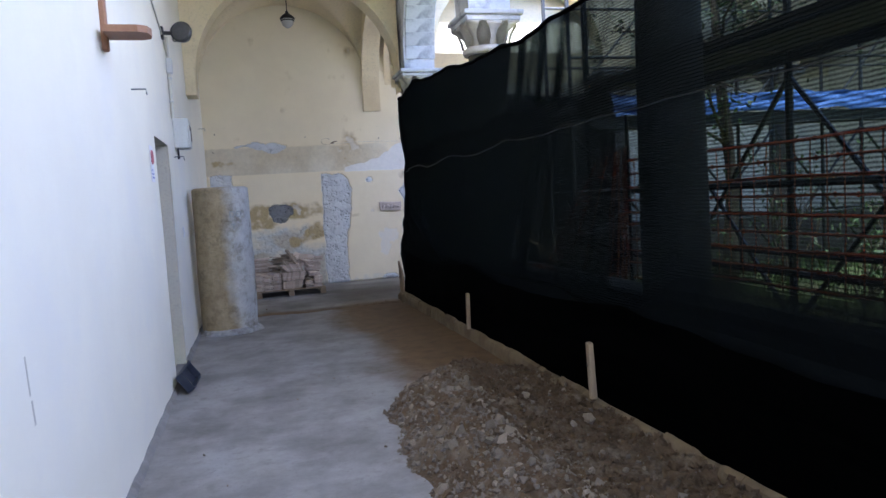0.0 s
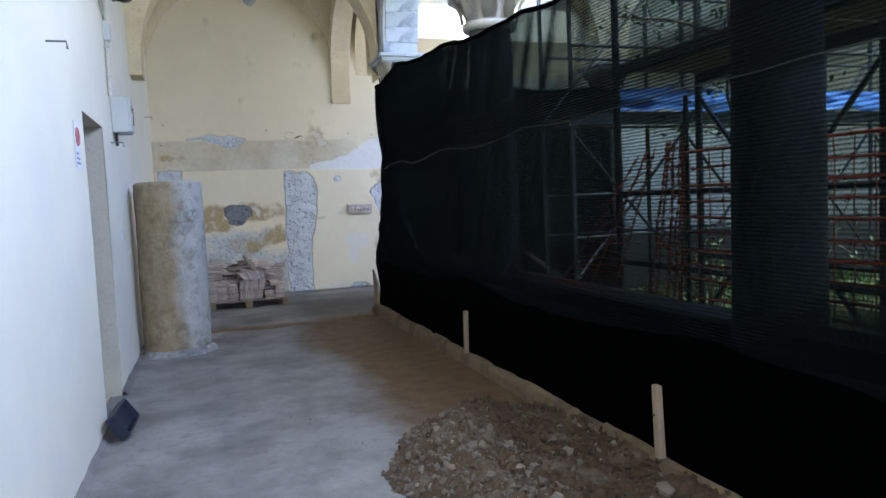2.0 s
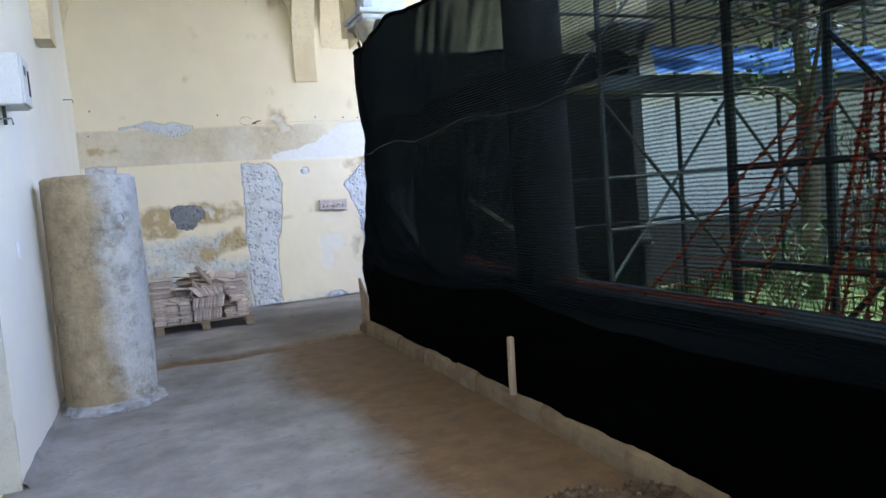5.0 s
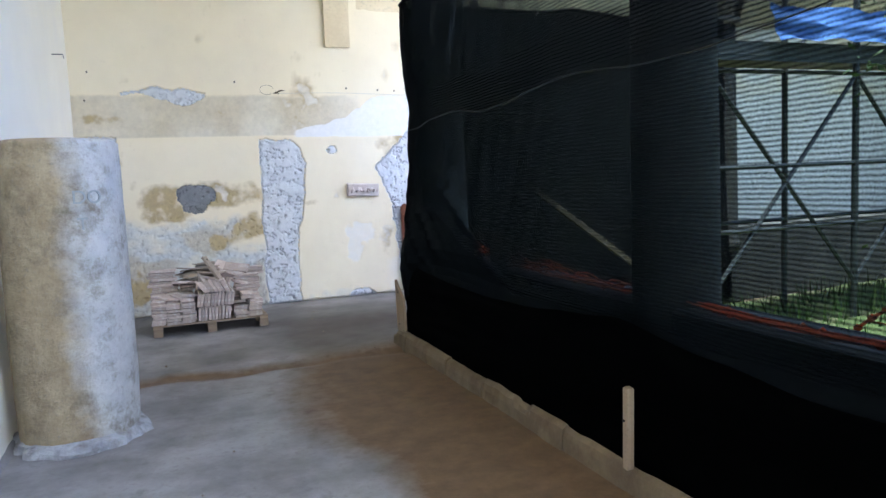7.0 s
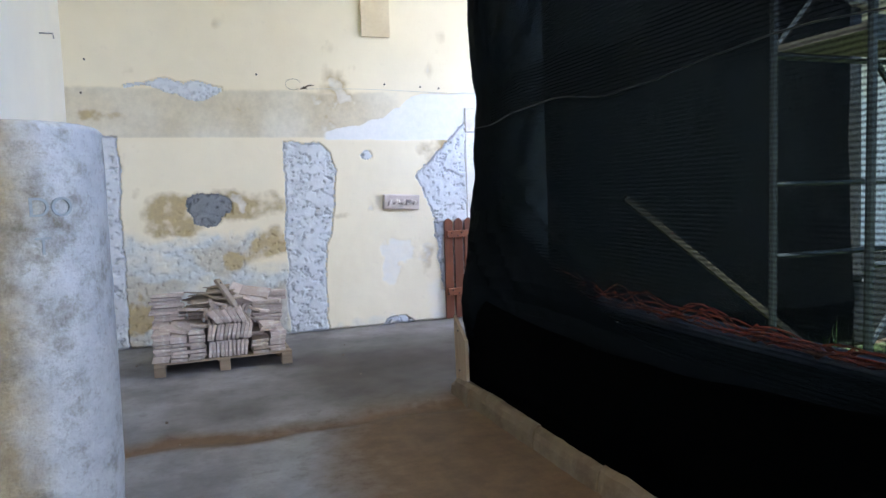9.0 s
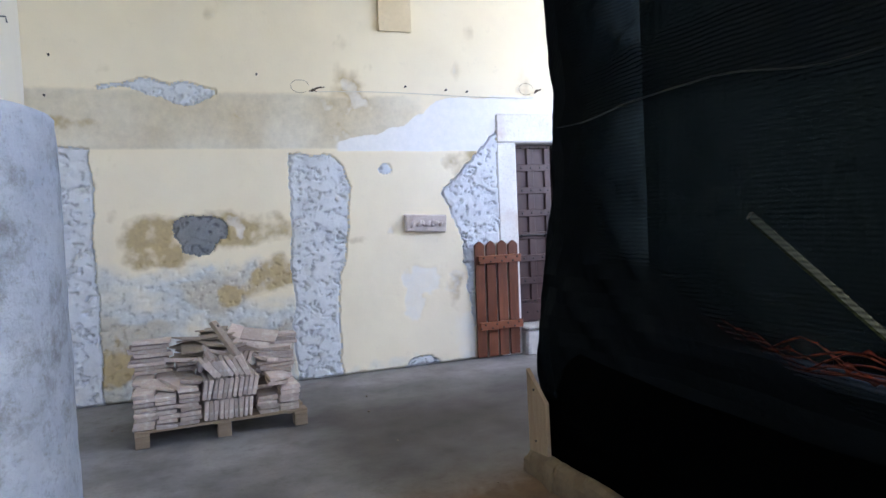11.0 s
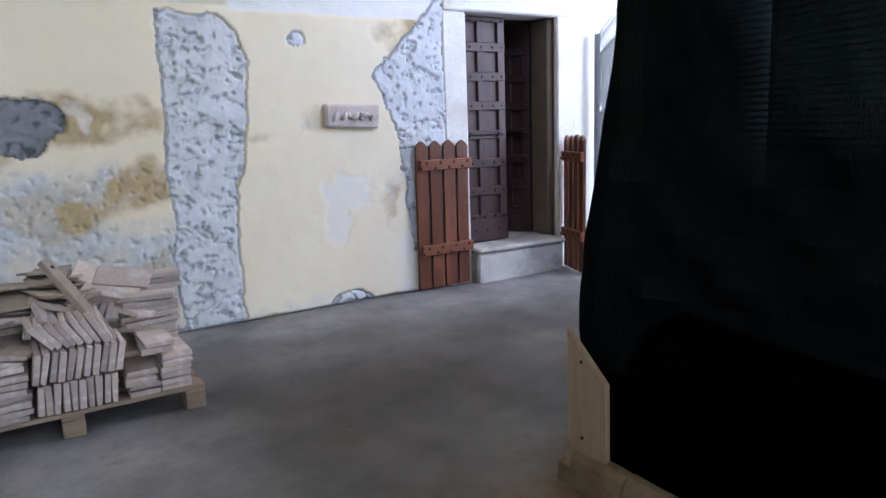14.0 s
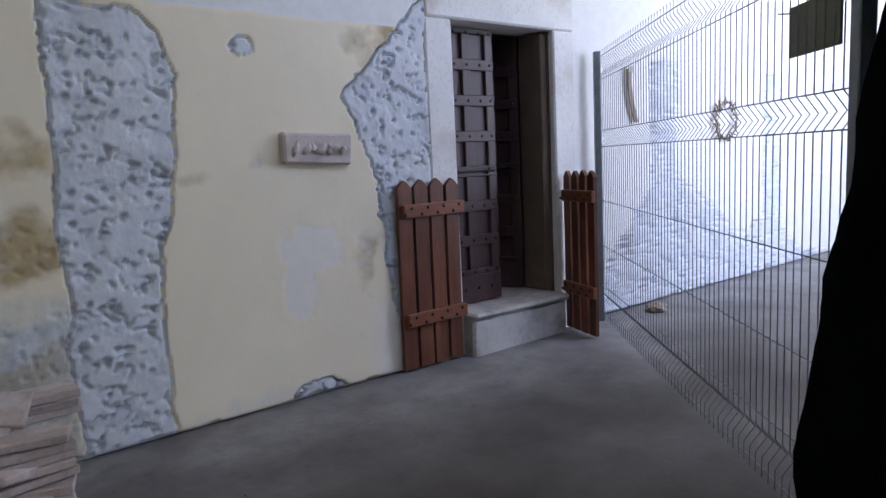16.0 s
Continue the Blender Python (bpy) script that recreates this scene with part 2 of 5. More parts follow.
m, n, l, p = nodes_of("lamp_glass")
p.inputs["Base Color"].default_value, p.inputs["Roughness"].default_value = (0.5, 0.5, 0.48, 1), 0.15
M["glass"] = m
M["lens"] = surface("dark_lens", (0.06, 0.06, 0.06), (0.04, 0.04, 0.04), 30, 80, 0.25, 0.1, 0.002)

# floor: worn grey cement, brown with trodden soil where the mesh's 'soil' colours say; their second channel paints
# shade past the corner
m, n, l, p = nodes_of("worn_cement_floor")
a, b, c = noise_node(n, l, 1.6, 8, 0.65), noise_node(n, l, 30.0, 6, 0.7), noise_node(n, l, 6.0, 7, 0.7)
col = mix(n, l, ramp(n, l, a, 0.35, 0.68), (0.27, 0.262, 0.26), (0.12, 0.112, 0.108))
col = mix(n, l, ramp(n, l, c, 0.55, 0.8), col, (0.115, 0.107, 0.10))
col = mix(n, l, ramp(n, l, b, 0.55, 0.8), col, (0.14, 0.13, 0.122))
at, sep = n.new("ShaderNodeAttribute"), n.new("ShaderNodeSeparateColor")
at.attribute_name = "soil"
l.new(at.outputs["Color"], sep.inputs[0])
add = n.new("ShaderNodeMath")
add.operation = "MULTIPLY_ADD"
l.new(c, add.inputs[0])
add.inputs[1].default_value = 0.7
l.new(sep.outputs[0], add.inputs[2])
soil = mix(n, l, ramp(n, l, c, 0.3, 0.7), (0.165, 0.098, 0.047), (0.09, 0.053, 0.026))
col = mix(n, l, ramp(n, l, add.outputs[0], 0.5, 1.05), col, soil)
# dark tone that stands in for the shaded floor beyond the corner
corner_shade = mix(n, l, ramp(n, l, a, 0.35, 0.65), (0.066, 0.055, 0.045), (0.034, 0.028, 0.022))
col = mix(n, l, ramp(n, l, sep.outputs[1], 0.1, 1.0), col, corner_shade)
l.new(col, p.inputs["Base Color"])
p.inputs["Roughness"].default_value = 0.75
bump(n, l, p, mix(n, l, 0.5, c, b), 0.35, 0.01)
M["floor"] = m

# shade net: dark threads with gaps between them
m, n, l, p = nodes_of("shade_net")
out = n["Material Output"]
wave = n.new("ShaderNodeTexWave")
wave.bands_direction = "Z"
wave.inputs["Scale"].default_value = 17.0
wave.inputs["Distortion"].default_value = 1.2
wave.inputs["Detail"].default_value = 1
tc = n.new("ShaderNodeTexCoord")
l.new(tc.outputs["Object"], wave.inputs["Vector"])
dens = n.new("ShaderNodeMath")
dens.operation = "MULTIPLY_ADD"
l.new(wave.outputs["Fac"], dens.inputs[0])
dens.inputs[1].default_value, dens.inputs[2].default_value = 0.11, 0.80
patchy = n.new("ShaderNodeMath")
patchy.operation = "MULTIPLY_ADD"
l.new(ramp(n, l, noise_node(n, l, 1.1, 4), 0.3, 0.7), patchy.inputs[0])
patchy.inputs[1].default_value = 0.03
weave = n.new("ShaderNodeMath")
weave.operation = "MULTIPLY_ADD"
l.new(ramp(n, l, noise_node(n, l, 150.0, 2), 0.35, 0.65), weave.inputs[0])
weave.inputs[1].default_value = 0.06
l.new(dens.outputs[0], weave.inputs[2])
l.new(weave.outputs[0], patchy.inputs[2])
clear = n.new("ShaderNodeBsdfTransparent")
clear.inputs[0].default_value = (0.80, 1.0, 0.95, 1)
both = n.new("ShaderNodeMixShader")
p.inputs["Base Color"].default_value, p.inputs["Roughness"].default_value = (0.0040, 0.0051, 0.0056, 1), 0.6
p.inputs["Specular IOR Level"].default_value = 0.03
lay, sepl = n.new("ShaderNodeAttribute"), n.new("ShaderNodeSeparateColor")
lay.attribute_name = "layers"
l.new(lay.outputs["Color"], sepl.inputs[0])
thick = n.new("ShaderNodeMix")
l.new(sepl.outputs[0], thick.inputs[0])
l.new(patchy.outputs[0], thick.inputs[2])
thick.inputs[3].default_value = 0.997
l.new(thick.outputs[0], both.inputs[0])
l.new(clear.outputs[0], both.inputs[1])
l.new(p.outputs[0], both.inputs[2])
l.new(both.outputs[0], out.inputs[0])
bump(n, l, p, noise_node(n, l, 18.0, 5), 0.4, 0.01)
M["net"] = m
M["cord"] = surface("grey_green_cord", (0.006, 0.009, 0.010), (0.004, 0.006, 0.007), 30, 80, 0.5, 0.1, 0.001)
# black cloth of hem and skirt; the foot's dimmer light is in its colour too
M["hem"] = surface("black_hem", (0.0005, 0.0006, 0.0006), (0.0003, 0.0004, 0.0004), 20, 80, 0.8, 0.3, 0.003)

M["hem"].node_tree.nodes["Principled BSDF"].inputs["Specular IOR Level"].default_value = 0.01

# ---- mesh helpers ----


def N(x, y=0.0, z=0.0):
    return noise.noise((x, y, z))


def fractal(x, y, z, k=4):
    return noise.fractal((x, y, z), 1.0, 2.0, k)


def finish(name, bm, mats, parent=None, label="", smooth=False):
    me = bpy.data.meshes.new(name)
    bm.normal_update()
    bm.to_mesh(me)
    bm.free()
    for mm in mats if isinstance(mats, (list, tuple)) else [mats]:
        me.materials.append(mm)
    if smooth:
        for f in me.polygons:
            f.use_smooth = True
    ob = new(name, me)
    if parent:
        ob.parent = parent
    if label:
        ob["label"] = label
    return ob


def part(name, bm, material, parent, label="", smooth=False):
    return finish(name, bm, material, parent, label, smooth)


def piece(name, mesh, parent, m=None):
    ob = new(name, mesh)
    ob.parent = parent
    if m:
        ob.matrix_basis = m
    return ob


def thing(name, m, label, category, group="", kind=""):
    ob = new(name)
    ob.empty_display_size = 0.1
    ob.matrix_basis = m
    return tagged(ob, label, category, group, kind)


def box(bm, x0, x1, y0, y1, z0, z1, m=None, bev=0.0, jitter=0.0):
    r = bmesh.ops.create_cube(bm, size=1)
    vs = r["verts"]
    for v in vs:
        v.co = Vector((x0 + (v.co.x + 0.5) * (x1 - x0), y0 + (v.co.y + 0.5) * (y1 - y0), z0 + (v.co.z + 0.5) * (z1 - z0)))
        if jitter:
            v.co += Vector([random.uniform(-jitter, jitter) for _ in range(3)])
    if bev:
        es = list({e for v in vs for e in v.link_edges})
        made = bmesh.ops.bevel(bm, geom=es, offset=bev, segments=1, affect="EDGES")
        vs = list({v for f in made["faces"] for v in f.verts} | {v for v in vs if v.is_valid})
    if m:
        for v in vs:
            v.co = m @ v.co
    return vs


def boxmesh(x0, x1, y0, y1, z0, z1, bev=0.0, jitter=0.0):
    bm = bmesh.new()
    box(bm, x0, x1, y0, y1, z0, z1, None, bev, jitter)
    return bm


def tube(bm, points, r, sides=8, cap=True):
    rings = []
    for i, q in enumerate(points):
        q = Vector(q)
        a, b = Vector(points[max(i - 1, 0)]), Vector(points[min(i + 1, len(points) - 1)])
        d = (b - a).normalized()
        u = d.orthogonal().normalized() if abs(d.z) > 0.99 else d.cross(Vector((0, 0, 1))).normalized()
        w = d.cross(u)
        rr = r[i] if isinstance(r, (list, tuple)) else r
        rings.append([bm.verts.new(q + rr * (math.cos(2 * math.pi * k / sides) * u + math.sin(2 * math.pi * k / sides) * w)) for k in range(sides)])
    for a, b in zip(rings, rings[1:]):
        for k in range(sides):
            bm.faces.new((a[k], a[(k + 1) % sides], b[(k + 1) % sides], b[k]))
    if cap:
        bm.faces.new(rings[0][::-1])
        bm.faces.new(rings[-1])
    return rings


def lathe(bm, profile, sides=32, wobble=None):
    rings = []
    for r, z in profile:
        ring = []
        for k in range(sides):
            a = 2 * math.pi * k / sides
            rr = r + (wobble(a, z) if wobble else 0)
            ring.append(bm.verts.new((rr * math.cos(a), rr * math.sin(a), z)))
        rings.append(ring)
    for a, b in zip(rings, rings[1:]):
        for k in range(sides):
            bm.faces.new((a[k], a[(k + 1) % sides], b[(k + 1) % sides], b[k]))
    bm.faces.new(rings[0][::-1])
    bm.faces.new(rings[-1])
    return rings


def sheet(name, us, vs, where, mats, pick=None, colours=None, attr="wear", keep=None, smooth=True):
    """A grid of quads over us x vs. where(u, v) is the place, pick the material, colours the wear, keep tells which cells exist."""
    us, vs = list(us), list(vs)
    verts = [where(u, v) for v in vs for u in us]
    w = len(us)
    faces, ids = [], []
    for j in range(len(vs) - 1):
        for i in range(w - 1):
            uc, vc = (us[i] + us[i + 1]) / 2, (vs[j] + vs[j + 1]) / 2
            if keep and not keep(uc, vc):
                continue
            faces.append((j * w + i, j * w + i + 1, (j + 1) * w + i + 1, (j + 1) * w + i))
            ids.append(pick(uc, vc) if pick else 0)
    me = bpy.data.meshes.new(name)
    me.from_pydata(verts, [], faces)
    for mm in mats:
        me.materials.append(mm)
    me.polygons.foreach_set("material_index", ids)
    me.polygons.foreach_set("use_smooth", [smooth] * len(faces))
    if colours:
        ca = me.color_attributes.new(attr, "FLOAT_COLOR", "POINT")
        flat = []
        for v in vs:
            for u in us:
                flat.extend((*colours(u, v), 1.0))
        ca.data.foreach_set("color", flat)
    me.update()
    return new(name, me)


def steps(a, b, d):
    k = max(1, round((b - a) / d))
    return [a + (b - a) * i / k for i in range(k + 1)]


def smooth01(a, b, x):
    t = min(1.0, max(0.0, (x - a) / (b - a)))
    return t * t * (3 - 2 * t)


def lerp_table(table, x):
    if x <= table[0][0]:
        return table[0][1]
    for (a, va), (b, vb) in zip(table, table[1:]):
        if x <= b:
            return va + (vb - va) * (x - a) / (b - a)
    return table[-1][1]


# ---- plan ----
XL, YE, YS = -0.65, 12.72, -3.6          # side wall, end wall, closing wall behind
XA0, XA1 = 2.46, 2.92                    # arcade wall
XE = 13.5                                # far end of the side arm
COLS = (9.52, 6.35, 2.95, -0.45, -3.85)  # columns of the arcade
CX = 2.71
DX0, DX1, DZ0, DZ1 = 3.83, 4.79, 0.30, 2.24   # big door

# ---- end wall ----
CEMENT_LEFT = ((0.35, 3.26), (1.0, 3.2), (1.35, 3.14), (1.55, 3.06), (1.75, 3.0), (1.9, 3.12), (2.05, 3.3), (2.35, 3.58))
CHASE_RIGHT = ((0.0, 1.86), (0.9, 1.88), (1.1, 1.93), (1.3, 1.97), (1.8, 2.03), (2.02, 1.96), (2.13, 1.84))


def cement_at(x, z):
    """0 for plaster, 1 for rough cement, 2 for dark cement, in the end wall."""
    j = 0.03 * fractal(x * 4, z * 4, 1.3) + 0.012 * N(x * 25, z * 25, 4)
    if -0.1 < z < 2.13 + j and 1.44 + j < x < lerp_table(CHASE_RIGHT, z) + j:
        return 1
    if z < 2.2 + j and -0.6 < x < -0.2 + j:
        return 1
    if 0.35 < z < 2.36 and lerp_table(CEMENT_LEFT, z) + 1.6 * j < x < 3.62 + 0.6 * j:
        return 1
    a = math.atan2((z - 1.43) / 0.8, x - 0.64)
    if math.hypot(x - 0.64, (z - 1.43) * 1.3) < 0.235 + 0.035 * math.sin(3 * a + 0.6) + 1.3 * j:
        return 2
    if -0.12 < x < 0.84:
        mid = 2.72 - 0.05 * smooth01(0.2, 0.7, x) + 0.02 * math.sin(9 * x)
        half = 0.012 + 0.085 * math.exp(-((x - 0.55) / 0.22) ** 2) + 0.045 * math.exp(-((x - 0.25) / 0.12) ** 2)
        if abs(z - mid) < half + 0.8 * j:
            return 1
    if math.hypot(x - 2.385, z - 1.985) < 0.055 + j:
        return 1
    if math.hypot((x - 2.7) / 0.19, (z + 0.02) / 0.13) < 1 + 6 * j:
        return 1
    if x > 5.3:
        if 6.03 + j < x < 6.4 + j and 0.7 < z < 2.08 + j or 8.0 + j < x < 8.4 + j and 0.6 < z < 2.05 + j:
            return 1
        if z < 1.05 * math.exp(-((x - 6.4) / 1.1) ** 2) + 0.5 * math.exp(-((x - 8.2) / 0.6) ** 2) + 3 * j:
            return 1
    return 0


def wall_wear(x, z):
    """Grey worn plaster, ochre damp stains and white fresh plaster, each 0 to 1."""
    f, g = fractal(x * 1.7, z * 1.7, 7.1), fractal(x * 5.5, z * 5.5, 2.2)
    m, q = fractal(x * 1.1, z * 2.4, 15.2), fractal(x * 2.6, z * 4.2, 21.7)
    grey = smooth01(1.30, 0.98, z + 0.20 * f + 0.05 * g) * smooth01(1.62, 1.4, x + 0.2 * f)
    grey *= 0.74 + 0.75 * m + 0.25 * q + 0.35 * smooth01(0.45, 0.1, z)
    grey = max(grey, 0.55 * smooth01(0.34, 0.0, z + 0.12 * g) * smooth01(2.1, 1.5, x), 0.35 * smooth01(0.16, 0.0, z + 0.1 * g))
    grey = max(grey, 0.85 * math.exp(-((x - 0.78) / 0.24) ** 2 - ((z - 1.10) / 0.10) ** 2) * (0.7 + g))
    ochre = 1.0 * math.exp(-((x - 0.22) / 0.24) ** 2 - ((z - 1.46) / 0.17) ** 2) + 0.8 * math.exp(-((x - 1.08) / 0.24) ** 2 - ((z - 1.42) / 0.10) ** 2)
    ochre += 0.8 * math.exp(-((x - 0.30) / 0.30) ** 2 - ((z - 1.22) / 0.10) ** 2) + 0.95 * math.exp(-((x - 1.28) / 0.24) ** 2 - ((z - 1.00) / 0.15) ** 2)
    ochre += 0.6 * math.exp(-((x - 0.95) / 0.25) ** 2 - ((z - 0.86) / 0.12) ** 2) + 0.7 * math.exp(-((x + 0.1) / 0.2) ** 2 - ((z - 0.35) / 0.2) ** 2)
    ochre += 0.6 * math.exp(-((x - 2.06) / 0.12) ** 2 - ((z - 1.30) / 0.07) ** 2) + 0.6 * math.exp(-((x + 0.3) / 0.35) ** 2 - ((z - 2.4) / 0.1) ** 2)
    ochre += 0.5 * math.exp(-((x - 3.35) / 0.16) ** 2 - ((z - 2.12) / 0.14) ** 2) + 0.4 * math.exp(-((x - 2.2) / 0.1) ** 2 - ((z - 0.9) / 0.06) ** 2)
    ochre = 1.0 * smooth01(0.10, 0.70, ochre + 0.5 * f + 0.22 * g) * (0.85 + 0.5 * fractal(x * 9, z * 9, 4.4))
    ochre = max(ochre, 0.42 * smooth01(0.15, 0.5, m + 0.3) * smooth01(1.3, 0.9, z) * smooth01(1.6, 1.3, x))
    top = lerp_table(((1.85, 2.2), (2.1, 2.28), (2.6, 2.4), (2.75, 2.52), (3.0, 2.66), (3.3, 2.7), (5.4, 2.72)), x) + 0.03 * g
    white = 1.4 * smooth01(top + 0.015, top - 0.015, z) * smooth01(2.14, 2.18, z + 0.01 * g) * smooth01(1.85, 2.0, x)
    a = math.exp(-((x - 2.74) / 0.22) ** 2 - ((z - 0.88) / 0.13) ** 2) + math.exp(-((x - 2.62) / 0.11) ** 2 - ((z - 0.62) / 0.2) ** 2)
    white = max(white, 0.6 * smooth01(0.35, 0.7, a + 0.5 * g + 0.45 * f))
    white = max(white, 0.95 * smooth01(3.3, 3.62, x + 0.2 * g) * smooth01(2.75, 2.7, z), smooth01(5.2, 5.5, x) * 0.75 * (0.9 + f))
    white = max(white, 0.5 * smooth01(2.9, 3.2, x) * smooth01(0.75, 0.45, z + 0.2 * f), 0.6 * smooth01(0.3, 0.5, f - 0.15 + 0.3 * g) * smooth01(0.6, 1.1, z) * smooth01(1.3, 1.0, z))
    band = 0.36 * smooth01(2.16, 2.2, z) * smooth01(2.72, 2.66, z + 0.03 * f) * smooth01(3.2, 2.4, x)
    tan = (0.34 + 0.2 * f) * smooth01(2.16, 2.2, z) * smooth01(2.74, 2.66, z + 0.03 * f) * smooth01(3.3, 2.4, x)
    return (max(0.0, grey, band), max(0.0, ochre, tan), max(0.0, white))


def end_depth(x, z):
    k = cement_at(x, z)
    base = 0.006 * N(x * 1.3, z * 1.3) + 0.0009 * N(x * 9, z * 9, 3)
    if z < 0.02 + 0.008 * N(x * 8):
        return base + 0.045
    if k == 0:
        w = wall_wear(x, z) if z < 2.9 else (0, 0, 0)
        pit = smooth01(0.30, 0.42, N(x * 19, z * 23, 5) + 0.5 * N(x * 45, z * 45, 1)) * smooth01(0.25, 0.7, w[0] + 0.5 * w[1]) * smooth01(1.7, 1.5, z)
        return base + 0.005 * w[0] * fractal(x * 9, z * 9, 5) + 0.012 * pit + 0.004 * min(1, w[2]) + 0.003 * w[1]
    e = 0.0105
    if any(cement_at(x + a, z + c) == 0 for a, c in ((e, 0), (-e, 0), (0, e))):
        return base + 0.045
    h = N(x * 6, z * 10, 2) + 0.5 * N(x * 15, z * 22, 5) + 0.25 * N(x * 34, z * 40, 8)
    crack = smooth01(0.085, 0.02, abs(h - 0.12)) * smooth01(-0.08, 0.14, N(x * 4, z * 7, 14) + 0.4 * N(x * 13, z * 13, 6))
    pit = smooth01(0.40, 0.46, N(x * 20, z * 27, 12) + 0.3 * N(x * 9, z * 9, 8))
    rough = 0.010 * fractal(x * 3.5, z * 5, 9, 3) + 0.006 * smooth01(0.05, 0.14, h) + 0.034 * crack + 0.026 * pit + 0.0015 * N(x * 60, z * 60, 1)
    return base + (-0.004 if k == 1 else 0.014) + max(-0.014, rough)


def in_door(x, z):
    return DX0 - 0.2 < x < DX1 + 0.2 and z < DZ1 + 0.28


xs = steps(XL, DX0 - 0.2, 0.0105) + steps(DX0 - 0.2, DX1 + 0.2, 0.05)[1:] + steps(DX1 + 0.2, 9.0, 0.04)[1:] + steps(9.0, XE, 0.3)[1:]
zs = steps(-0.02, 2.86, 0.0105) + steps(2.86, 5.6, 0.1)[1:]
wall = sheet("wall_north", xs, zs, lambda x, z: (x, YE + end_depth(x, z), z), [M["end_wall"], M["cement"], M["dark_cement"]],
             pick=cement_at, colours=wall_wear, keep=lambda x, z: not in_door(x, z))
tagged(wall, "cream limewashed end wall with grey cement patches and stains", "wall", kind="structure")
backing = boxmesh(XL - 0.4, DX0 - 0.2, YE + 0.06, YE + 0.5, -0.1, 6.2)
box(backing, DX1 + 0.2, XE, YE + 0.06, YE + 0.5, -0.1, 6.2)
box(backing, DX0 - 0.2, DX1 + 0.2, YE + 0.06, YE + 0.5, DZ1 + 0.28, 6.2)
tagged(finish("wall_north_core", backing, M["vault"]), "masonry core behind the limewashed end wall", "wall", kind="structure")

# ---- floor ----


def soil_shade_at(x, y):
    f = fractal(x * 1.1, y * 0.8, 3.3)
    s = smooth01(0.75, 1.75, x + 0.35 * f) * smooth01(10.4, 9.2, y + 0.3 * f) * 0.85
    # g: shade painted on the floor past the net's corner
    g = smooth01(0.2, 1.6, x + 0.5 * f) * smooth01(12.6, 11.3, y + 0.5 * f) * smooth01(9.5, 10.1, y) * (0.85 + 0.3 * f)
    s = max(s, 0.95 * math.exp(-((y - 9.47 - 0.10 * N(x * 2)) / 0.15) ** 2) * (0.8 + 0.4 * f))
    return (max(0.0, s), max(0.0, g), 0)


def floor_z(x, y):
    z = 0.012 * N(x * 0.9, y * 0.7) + 0.003 * N(x * 6, y * 6, 2) - 0.03 * math.exp(-((y - 9.47 - 0.10 * N(x * 2)) / 0.09) ** 2)
    return z * smooth01(0.0, 0.3, YE - y) * smooth01(0, 0.2, x - XL)


fx = steps(XL - 0.1, 2.6, 0.05) + steps(2.6, 6.0, 0.1)[1:] + steps(6.0, XE, 0.5)[1:]
fy = steps(YS, 13.2, 0.05)
floor = sheet("floor", fx, fy, lambda x, y: (x, y, floor_z(x, y)), [M["floor"]], colours=soil_shade_at, attr="soil", keep=lambda x, y: x < 2.6 or y > 9.3)
tagged(floor, "worn grey cement floor with trodden brown soil", "floor", kind="structure")

# ---- side wall with its doorway ----
SD0, SD1, SDZ = 5.62, 6.62, 2.24


def side_x(y, z):
    return XL + 0.008 * N(y * 0.8, z * 0.9, 4) + 0.003 * N(y * 5, z * 5, 8)


ys = steps(YS, SD0, 0.09) + steps(SD0, SD1, 0.1)[1:] + steps(SD1, YE, 0.09)[1:]
zz = steps(-0.02, SDZ, 0.09) + steps(SDZ, 5.6, 0.15)[1:]
ob = sheet("wall_west", ys, zz, lambda y, z: (side_x(y, z), y, z), [M["side_wall"]], keep=lambda y, z: not (SD0 < y < SD1 and z < SDZ))
tagged(ob, "pale whitewashed plaster side wall with a doorway", "wall", kind="structure")
core = boxmesh(XL - 0.5, XL - 0.03, YS - 0.3, SD0 - 0.03, -0.1, 6.2)
box(core, XL - 0.5, XL - 0.03, SD1 + 0.03, YE + 0.06, -0.1, 6.2)
box(core, XL - 0.5, XL - 0.03, SD0 - 0.03, SD1 + 0.03, SDZ + 0.03, 6.2)
tagged(finish("wall_west_core", core, M["vault"]), "masonry core behind the side wall", "wall", kind="structure")
bm = boxmesh(XL - 0.5, XL - 0.004, SD1, SD1 + 0.028, 0, SDZ)
box(bm, XL - 0.5, XL - 0.004, SD0 - 0.028, SD0, 0, SDZ)
box(bm, XL - 0.5, XL - 0.004, SD0 - 0.028, SD1 + 0.028, SDZ, SDZ + 0.028)
tagged(finish("trim_doorway", bm, M["jamb"]), "beige plaster reveal round the side doorway", "door reveal", kind="structure")
side_door = thing("side_door", pose(XL - 0.44, SD0, 0.0), "closed beige-grey painted wooden door deep in the side wall", "door")
part("leaf", boxmesh(-0.05, 0, 0.01, SD1 - SD0 - 0.01, 0.012, SDZ - 0.01, 0.004), M["jamb"], side_door)
for z0, z1 in ((0.2, 1.0), (1.15, 2.05)):
    part("panel", boxmesh(0.001, 0.012, 0.16, SD1 - SD0 - 0.16, z0, z1, 0.004), M["jamb"], side_door)
bm = bmesh.new()
tube(bm, [(0.0, 0.88, 1.02), (0.05, 0.88, 1.02), (0.05, 0.77, 1.02)], 0.009, 8)
part("handle", bm, M["iron"], side_door, "dark metal lever handle")

